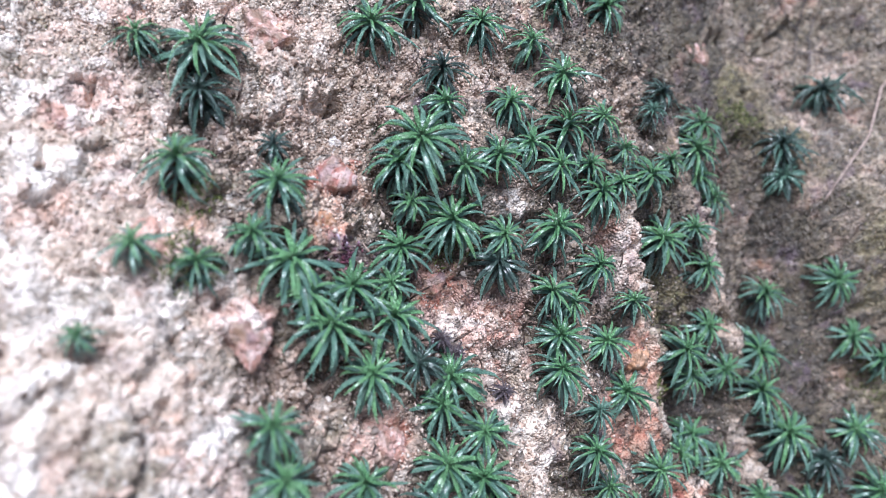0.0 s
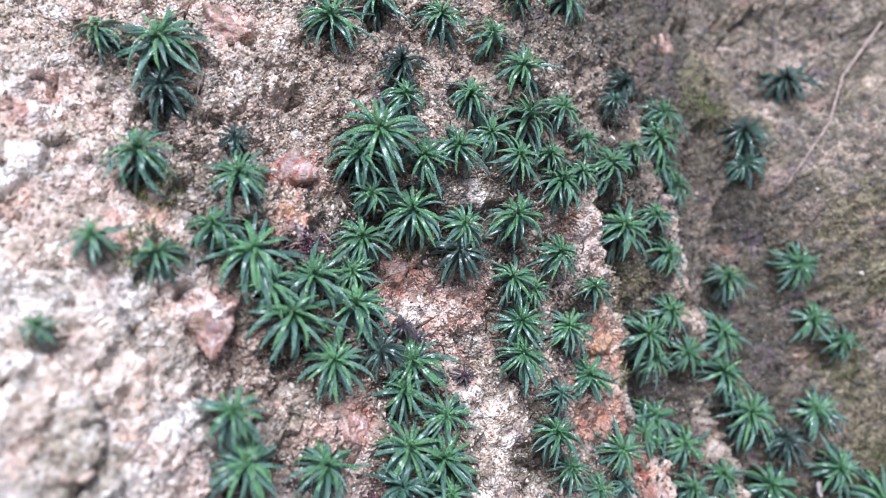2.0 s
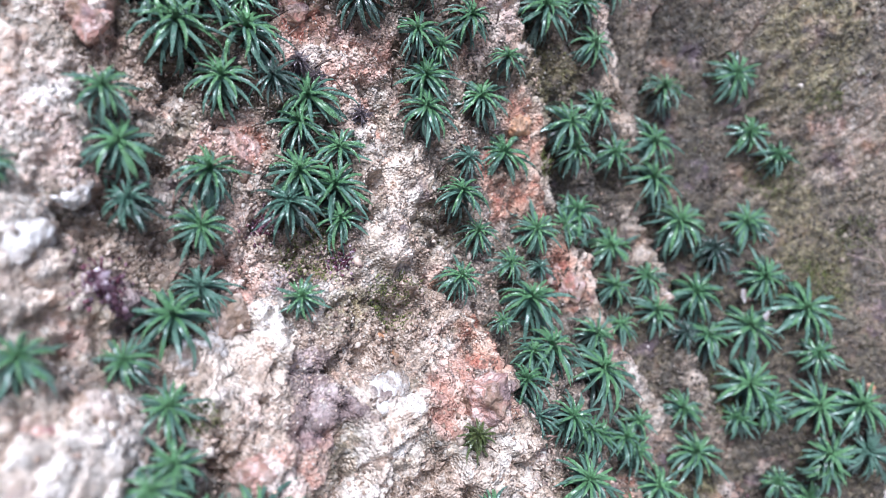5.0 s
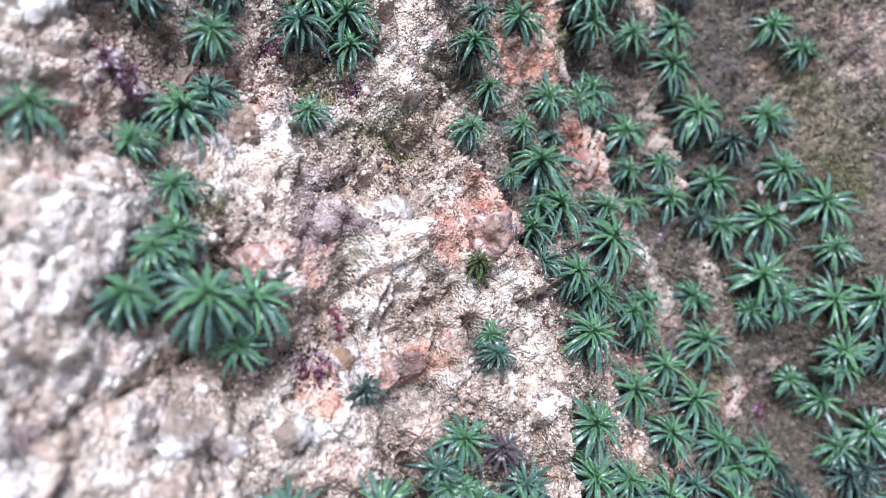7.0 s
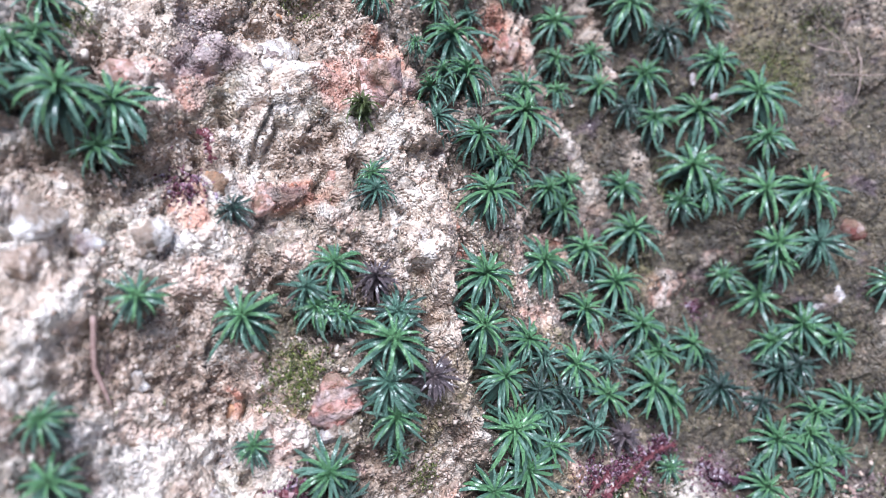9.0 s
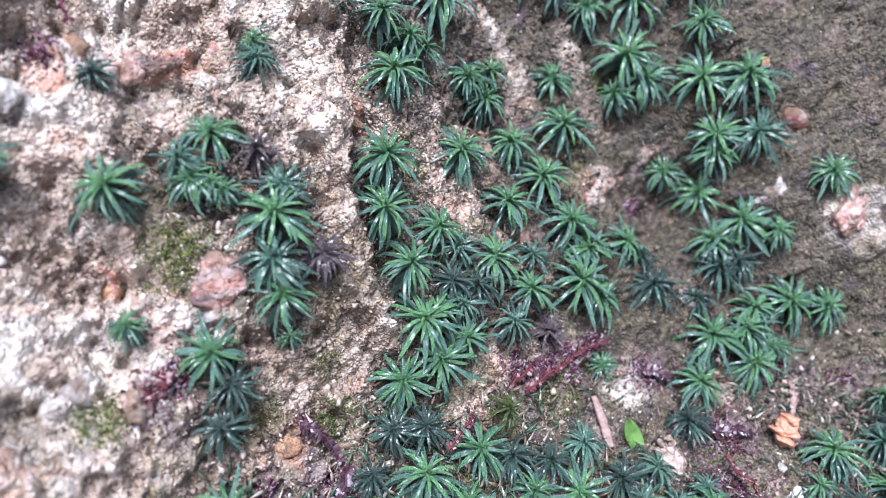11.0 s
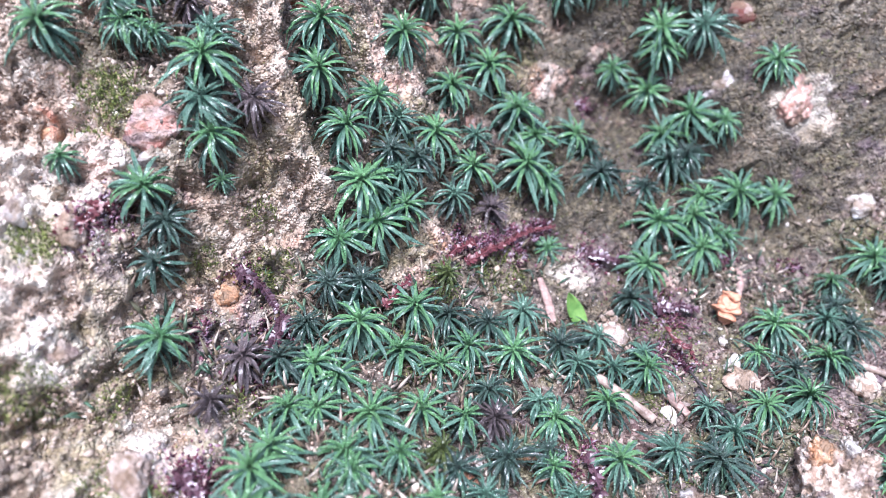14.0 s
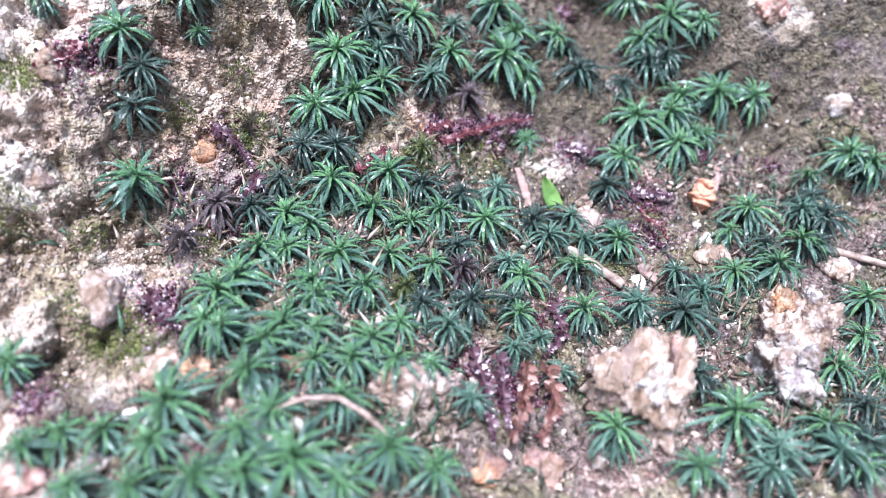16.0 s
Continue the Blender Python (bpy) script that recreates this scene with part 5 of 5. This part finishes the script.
PURPLE = [(64, -126, 5), (56, -137, 4), (25, -92, 4), (35, -97, 4), (48, -92, 3), (94, -119, 4), (110, -128, 3), (-11, -145, 5), (-8, -154, 4), (9, -143, 4), (17, -144, 4), (-60, -116, 5), (-36, -80, 3), (-34, -95, 4), (-49, -89, 4), (-43, -102, 4), (-83, -125, 4), (-65, -146, 4), (-45, 123, 3), (-80, 65, 4), (-35, 57, 3), (-47, 69, 3), (-62, 3, 4), (63, -125, 7), (54, -134, 5), (-58, -61, 4), (-64, -63, 4), (-59, -116, 5), (-32, -95, 4), (-34, -97, 4), (20, -89, 5), (28, -91, 4), (36, -92, 4), (44, -93, 4), (-11, -147, 4), (-2, -155, 5), (57, -105, 5), (80, -60, 3), (84, -63, 3)]
u, v = spots(PURPLE, 190)
k, w = spots([(a, b, 2.1 * r) for a, b, r in PURPLE], 30)
u, v = np.concatenate([u, k]), np.concatenate([v, w])
pebbles("liverwort", u, v, rng.uniform(0.35, 1.15, len(u)), BEADS, "purple red beaded liverwort patches on damp soil", "liverwort", rng, 0.35, 0.9)
k, w = spots(PURPLE, 110)
blades("liverwort_hairs", k, w, rng.uniform(0.9, 2.6, len(k)), BEADS, "thin purple red liverwort shoots", "liverwort", 0.6)

# ---- leafy liverwort shoots, each a stem with two rows of small leaves ----
SHOOT_M = {
    "RED": grains_material("red_liverwort", [(0.0, (0.045, 0.012, 0.015)), (0.5, (0.12, 0.033, 0.038)), (0.85, (0.22, 0.085, 0.09)), (1.0, (0.44, 0.30, 0.29))], 0.22),
    "PURPLE": grains_material("dark_liverwort", [(0.0, (0.03, 0.012, 0.02)), (0.5, (0.075, 0.033, 0.044)), (0.85, (0.17, 0.105, 0.125)), (1.0, (0.40, 0.33, 0.36))], 0.2),
    "BROWN": grains_material("brown_liverwort", [(0.0, (0.05, 0.02, 0.015)), (0.5, (0.15, 0.065, 0.05)), (0.85, (0.28, 0.16, 0.13)), (1.0, (0.45, 0.33, 0.28))], 0.3),
}
SHOOT_WORDS = {"RED": "red leafy liverwort shoot lying on the soil", "PURPLE": "dark purple leafy liverwort shoot on the soil", "BROWN": "reddish brown dying liverwort shoot on the soil"}
SHOOTS = [
    ("RED", (17, -94), (28, -93), (38, -92), (50, -93)),
    ("RED", (22, -90), (15, -90), (10, -92)),
    ("BROWN", (-1, -150), (-6, -155), (-13, -160)),
    ("BROWN", (2, -152), (-2, -158), (-9, -162)),
    ("PURPLE", (-10, -144), (-13, -151), (-17, -159)),
    ("PURPLE", (-6, -147), (-9, -153), (-13, -158)),
    ("PURPLE", (-31, -92), (-35, -96), (-39, -100)),
    ("PURPLE", (-38, -79), (-34, -83), (-32, -90)),
    ("PURPLE", (-60, -113), (-60, -118), (-58, -122)),
    ("RED", (-56, 13), (-56, 10), (-56, 6)),
    ("PURPLE", (-81, 67), (-80, 63), (-78, 58)),
    ("PURPLE", (56, -103), (61, -108), (67, -107)),
    ("PURPLE", (60, -124), (67, -125), (70, -128)),
    ("RED", (57, -128), (56, -134), (55, -137)),
    ("PURPLE", (14, -142), (10, -148), (5, -150)),
    ("RED", (-68, -63), (-63, -62), (-57, -60)),
    ("RED", (-10, -97), (-2, -94), (-0, -93)),
    ("RED", (-60, -59), (-60, -61), (-65, -64)),
]


def liverwort_shoot(tone, stops, seed):
    r = np.random.default_rng(seed)
    line = np.array(stops, float)
    s = np.linspace(0, len(line) - 1, 9)
    u, v = (np.interp(s, np.arange(len(line)), line[:, k]) for k in (0, 1))
    u, v = u + r.normal(0, 0.35, 9), v + r.normal(0, 0.35, 9)
    h = form(u, v) + 0.3 + 0.8 * np.sin(np.pi * np.linspace(0.1, 1, 9))
    h = np.maximum(h, relief(u, v) + 0.5)
    pts = np.stack([u, v, h], 1)
    long = np.linalg.norm(np.diff(pts, axis=0), axis=1).sum()
    base = new("liverwort_shoot")
    base.empty_display_size = 0.002
    base.matrix_basis = BANK @ Matrix.Translation(Vector(pts[0]) / 1000)
    tagged(base, SHOOT_WORDS[tone], "liverwort")
    rel = (pts - pts[0]) / 1000
    verts, faces = tube(rel, (0.00022, 0.0003, 0.00022, 0.0001), 5, 1.0, seed)
    part("stem", mesh_of("stem", verts, faces, SHOOT_M[tone]), base)
    n = int(long * 3.4)
    at = np.linspace(0, 8, n)
    p = np.stack([np.interp(at, np.arange(9), rel[:, k]) for k in range(3)], 1)
    way = np.gradient(p, axis=0)
    way /= np.linalg.norm(way, axis=1, keepdims=True)
    side = np.cross(way, (0, 0, 1.0))
    side /= np.linalg.norm(side, axis=1, keepdims=True)
    up = np.cross(side, way)
    turn = np.where(np.arange(n) % 2, 1.0, -1.0)[:, None]
    out = side * turn + 0.6 * way + up * r.normal(0.2, 0.45, (n, 1))
    out /= np.linalg.norm(out, axis=1, keepdims=True)
    flat = np.cross(out, way)
    flat /= np.linalg.norm(flat, axis=1, keepdims=True)
    size = ({"RED": 0.0012, "PURPLE": 0.0015, "BROWN": 0.0019}[tone] * r.uniform(0.75, 1.25, n) * (1 - 0.5 * at / 8))[:, None, None]
    body = OCTA_V[None] * np.array((0.75, 0.52, 0.12))
    lobes = body[..., :1] * out[:, None] + body[..., 1:2] * np.cross(flat, out)[:, None] + body[..., 2:] * flat[:, None]
    lobes = lobes * size + (p + out * size[:, 0] * 0.6)[:, None]
    tris = (OCTA_F[None] + 6 * np.arange(n)[:, None, None]).reshape(-1, 3)
    part("foliage", mesh_of("foliage", lobes.reshape(-1, 3).tolist(), tris.tolist(), SHOOT_M[tone], False), base)


# ---- litter: twigs, splinters, a leaflet, a bud, humus ----


def tube(points, radii, sides=8, flat=1.0, seed=1):
    """A knotty stick through points, in metres."""
    r = random.Random(seed)
    pts = [Vector(p) for p in points]
    fine = []
    for a, b in zip(pts, pts[1:]):
        fine += [a.lerp(b, k / 5) for k in range(5)]
    fine.append(pts[-1])
    verts, faces = [], []
    for k, p in enumerate(fine):
        s = k / (len(fine) - 1) * (len(radii) - 1)
        i = min(int(s), len(radii) - 2)
        rad = radii[i] + (radii[i + 1] - radii[i]) * (s - i)
        ahead = (fine[min(k + 1, len(fine) - 1)] - fine[max(k - 1, 0)]).normalized()
        x = ahead.cross(Vector((0.2, -0.6, 0.77))).normalized()
        y = x.cross(ahead)
        knot = 1 + 0.1 * r.uniform(-1, 1)
        for q in range(sides):
            a = q * math.tau / sides
            verts.append(p + (x * math.cos(a) + y * math.sin(a) * flat) * rad * knot * (1 + 0.12 * r.uniform(-1, 1)))
    for k in range(len(fine) - 1):
        for q in range(sides):
            a, b = sides * k + q, sides * k + (q + 1) % sides
            faces.append((a, b, b + sides, a + sides))
    faces += [tuple(range(sides))[::-1], tuple(len(verts) - sides + q for q in range(sides))]
    return verts, faces


def stick(name, stops, radii, mat, label, category, flat=1.0, seed=1, free=False):
    """stops: u, v, lift in millimetres; radii in millimetres."""
    pts = [BANK @ Vector((u / 1000, v / 1000, (float(form(np.array([u]), np.array([v]))[0]) + lift) / 1000)) if free else spot(u, v, lift) for u, v, lift in stops]
    verts, faces = tube(pts, [r / 1000 for r in radii], 8, flat, seed)
    base = pts[0]
    ob = new(name, mesh_of(name, [p - base for p in verts], faces, mat))
    ob.matrix_basis = Matrix.Translation(base)
    return tagged(ob, label, category)


stick("twig", [(170, 140, 2.5), (150, 127, 2.5), (130, 113, 2.2), (110, 99, 0.8)], (0.45, 0.42, 0.38, 0.3), WOOD, "thin grey brown grass stalk leaning on the bank", "stalk", 1, 3, True)
stick("twig", [(98, -148, 1.2), (100, -154, 1.6), (105, -162, 1.4), (110, -170, 1.2)], (0.8, 1.0, 0.95, 0.8), WOOD, "brown dry twig lying at the bank's foot", "twig", 1, 4)
stick("twig", [(-50, -140, 1.5), (-45, -140, 3.0), (-40, -142, 3.4), (-37, -146, 3.0), (-34, -152, 1.5)], (0.3, 0.5, 0.55, 0.5, 0.3), WOOD, "grey brown crooked twig among the moss", "twig", 1, 5, True)
stick("stick", [(32, -131, 1.8), (34, -137, 1.7), (36, -144, 1.5)], (1.2, 1.25, 1.2), WOOD, "short greyish broken stick on the litter", "stick", 0.8, 6)
stick("wood_chip", [(40, -105, 1.0), (38, -111, 1.8), (35, -117, 1.2)], (0.9, 1.3, 1.2), CHIP, "reddish brown splinter of wood leaning on moss", "wood chip", 0.4, 7)
stick("wood_chip", [(95, -123, 0.6), (91, -127, 1.2), (87, -131, 0.8)], (0.8, 1.1, 1.0), CHIP, "dull reddish splinter of wood on soil", "wood chip", 0.4, 8)
stick("wood_chip", [(45, -141, 0.9), (45, -143, 1.2), (44, -146, 1.2)], (1.1, 1.4, 1.0), CHIP, "short reddish splinter of wood on soil", "wood chip", 0.5, 9)
stick("wood_chip", [(-42, -134, 1.2), (-35, -130, 2.0), (-28, -125, 1.4)], (0.6, 0.8, 0.4), CHIP, "narrow reddish needle of dead grass", "dead grass", 0.5, 10)
stick("wood_chip", [(-45, -133, 1.0), (-42, -135, 2.0), (-39, -135, 1.0)], (1.2, 1.6, 0.9), SCALE_M, "torn orange brown leaf scrap on the litter", "leaf scrap", 0.3, 11)
stick("dead_leaf", [(-17, -132, 1.8), (-14, -134, 3.2), (-12, -136, 2.8), (-11, -139, 1.4)], (0.5, 1.0, 0.9, 0.3), SCALE_M, "curled rust brown dead leaf scrap", "dead leaf", 0.4, 12)
stick("rootlet", [(43, -150, 0.9), (49, -148, 1.6), (54, -142, 1.2), (57, -138, 0.6)], (0.3, 0.5, 0.4, 0.2), HUMUS, "black decayed rootlet on the litter", "rootlet", 1, 13)
stick("rootlet", [(-83, -18, 0.6), (-85, -26, 0.8), (-84, -33, 0.5)], (0.45, 0.6, 0.3), CHIP, "thin reddish rootlet on pale rock", "rootlet", 0.8, 14)

for k, (u, v, du, dv) in enumerate(((136, 168, 16, -22), (150, 160, -12, -20), (142, 150, 14, -8), (146, 178, -6, -30), (128, 8, 14, -10), (136, 12, 2, -24), (142, 2, -10, -18), (130, -4, 16, -6))):
    stick("rootlet", [(u, v, 1.0), (u + 0.35 * du, v + 0.3 * dv, 2.2), (u + 0.6 * du, v + 0.7 * dv, 1.8), (u + du, v + dv, 0.6)], (0.14, 0.2, 0.17, 0.08), HUMUS if k < 4 else WOOD, "thin dark tangled rootlet on the soil" if k < 4 else "thin pale tangled rootlet on the soil", "rootlet", 1, 20 + k)

for k, (tone, *stops) in enumerate(SHOOTS):
    liverwort_shoot(tone, stops, 400 + k)

for u, v, size in ((49, -148, 5.5), (46, -150, 4.5), (52, -145, 4.0), (44, -153, 3.5), (55, -149, 3.5), (81, -137, 3.5), (79, -139, 3.0)):
    lump = new("humus_clod", stone_mesh("humus_clod", size / 1000, rnd, HUMUS, False, 2.4))
    lump.matrix_basis = Matrix.Translation(spot(u, v, 0.4))
    tagged(lump, "crumbly black humus clod at the bank's foot", "humus")


def leaflet():
    verts, faces = [], []
    n, half, long = 12, 2.2, 11.5
    for top in (0.14, -0.14):
        for k in range(n + 1):
            s = k / n
            wide = half * math.sin(math.pi * min(1, 0.06 + 0.94 * s)) ** 0.7 * (1.08 - 0.3 * s) + 0.15
            for q in (-1, -0.5, 0, 0.5, 1):
                verts.append((wide * q / 1000, (s - 0.5) * long / 1000, (0.5 * q * q + 1.1 * (s - 0.5) ** 2 * 4 + top) / 1000))
    m = (n + 1) * 5
    for k in range(n):
        for q in range(4):
            a = 5 * k + q
            faces += [(a, a + 1, a + 6, a + 5), (m + a + 5, m + a + 6, m + a + 1, m + a)]
        faces += [(5 * k + 4, m + 5 * k + 4, m + 5 * k + 9, 5 * k + 9), (5 * k, 5 * k + 5, m + 5 * k + 5, m + 5 * k)]
    return mesh_of("leaflet", verts, faces, FRESH)


leaf = new("leaflet", leaflet())
leaf.matrix_basis = Matrix.Translation(spot(42, -116, 3.5)) @ BANK.to_3x3().to_4x4() @ pose(0, 0, 0, 15, -22, 8)
tagged(leaf, "small fresh light green leaflet standing among moss", "leaf")


cone = new("bud_cone")
cone.matrix_basis = Matrix.Translation(spot(77, -134, -0.2)) @ pose(0, 0, 0, -12, 6, 0)
tagged(cone, "orange brown segmented bud standing on the soil", "bud")
for k in range(5):
    wide = (1.0, 1.15, 1.1, 0.95, 0.7)[k]
    lump = part("segment", stone_mesh("segment", 0.0062, rnd, SCALE_M, False, 0.35), cone)
    lump.matrix_basis = Matrix.Translation((0.0003 * math.sin(2.1 * k), 0.0002 * math.cos(3.0 * k), 0.0012 + 0.0017 * k)) @ pose(0, 0, 0, 14 * math.sin(k), 10 * math.cos(2 * k), 80 * k) @ Matrix.Diagonal((wide, wide * 0.9, 0.75, 1))

# ---- a knobbly whitish crumb among the moss ----
crumb = new("mineral_crumb")
crumb.matrix_basis = Matrix.Translation(spot(48, -124, 0.5))
tagged(crumb, "knobbly whitish mineral crumb among the moss", "stone")
for x, y, z, wide in ((0, 0, 1.2, 4.2), (1.6, 0.4, 3.0, 2.6), (-1.4, 0.2, 3.2, 2.4), (0.2, 0.6, 4.6, 2.2), (-2.2, -0.4, 1.4, 2.2), (2.3, -0.3, 1.3, 2.0), (0.9, -1.3, 2.2, 2.2)):
    part("knob", stone_mesh("knob", wide / 1000, rnd, STONE["pale"], False, 0.9), crumb, Matrix.Translation((x / 1000, y / 1000, z / 1000)))

# ---- pale pieces added for two bluish white wet spots on the gully moss ----
for u, v, spin, long in ((93, 8, 55, 5.2), (94, -0, 20, 4.4)):
    flake = new("flake", stone_mesh("flake", 0.005, rnd, STONE["grey"], False, 0.6))
    flake.matrix_basis = Matrix.Translation(spot(u, v, 6.5)) @ BANK.to_3x3().to_4x4() @ pose(0, 0, 0, 0, 0, spin) @ Matrix.Diagonal((long / 5, 0.5, 0.22, 1))
    tagged(flake, "thin pale grey piece added for a bluish white wet spot", "flake")
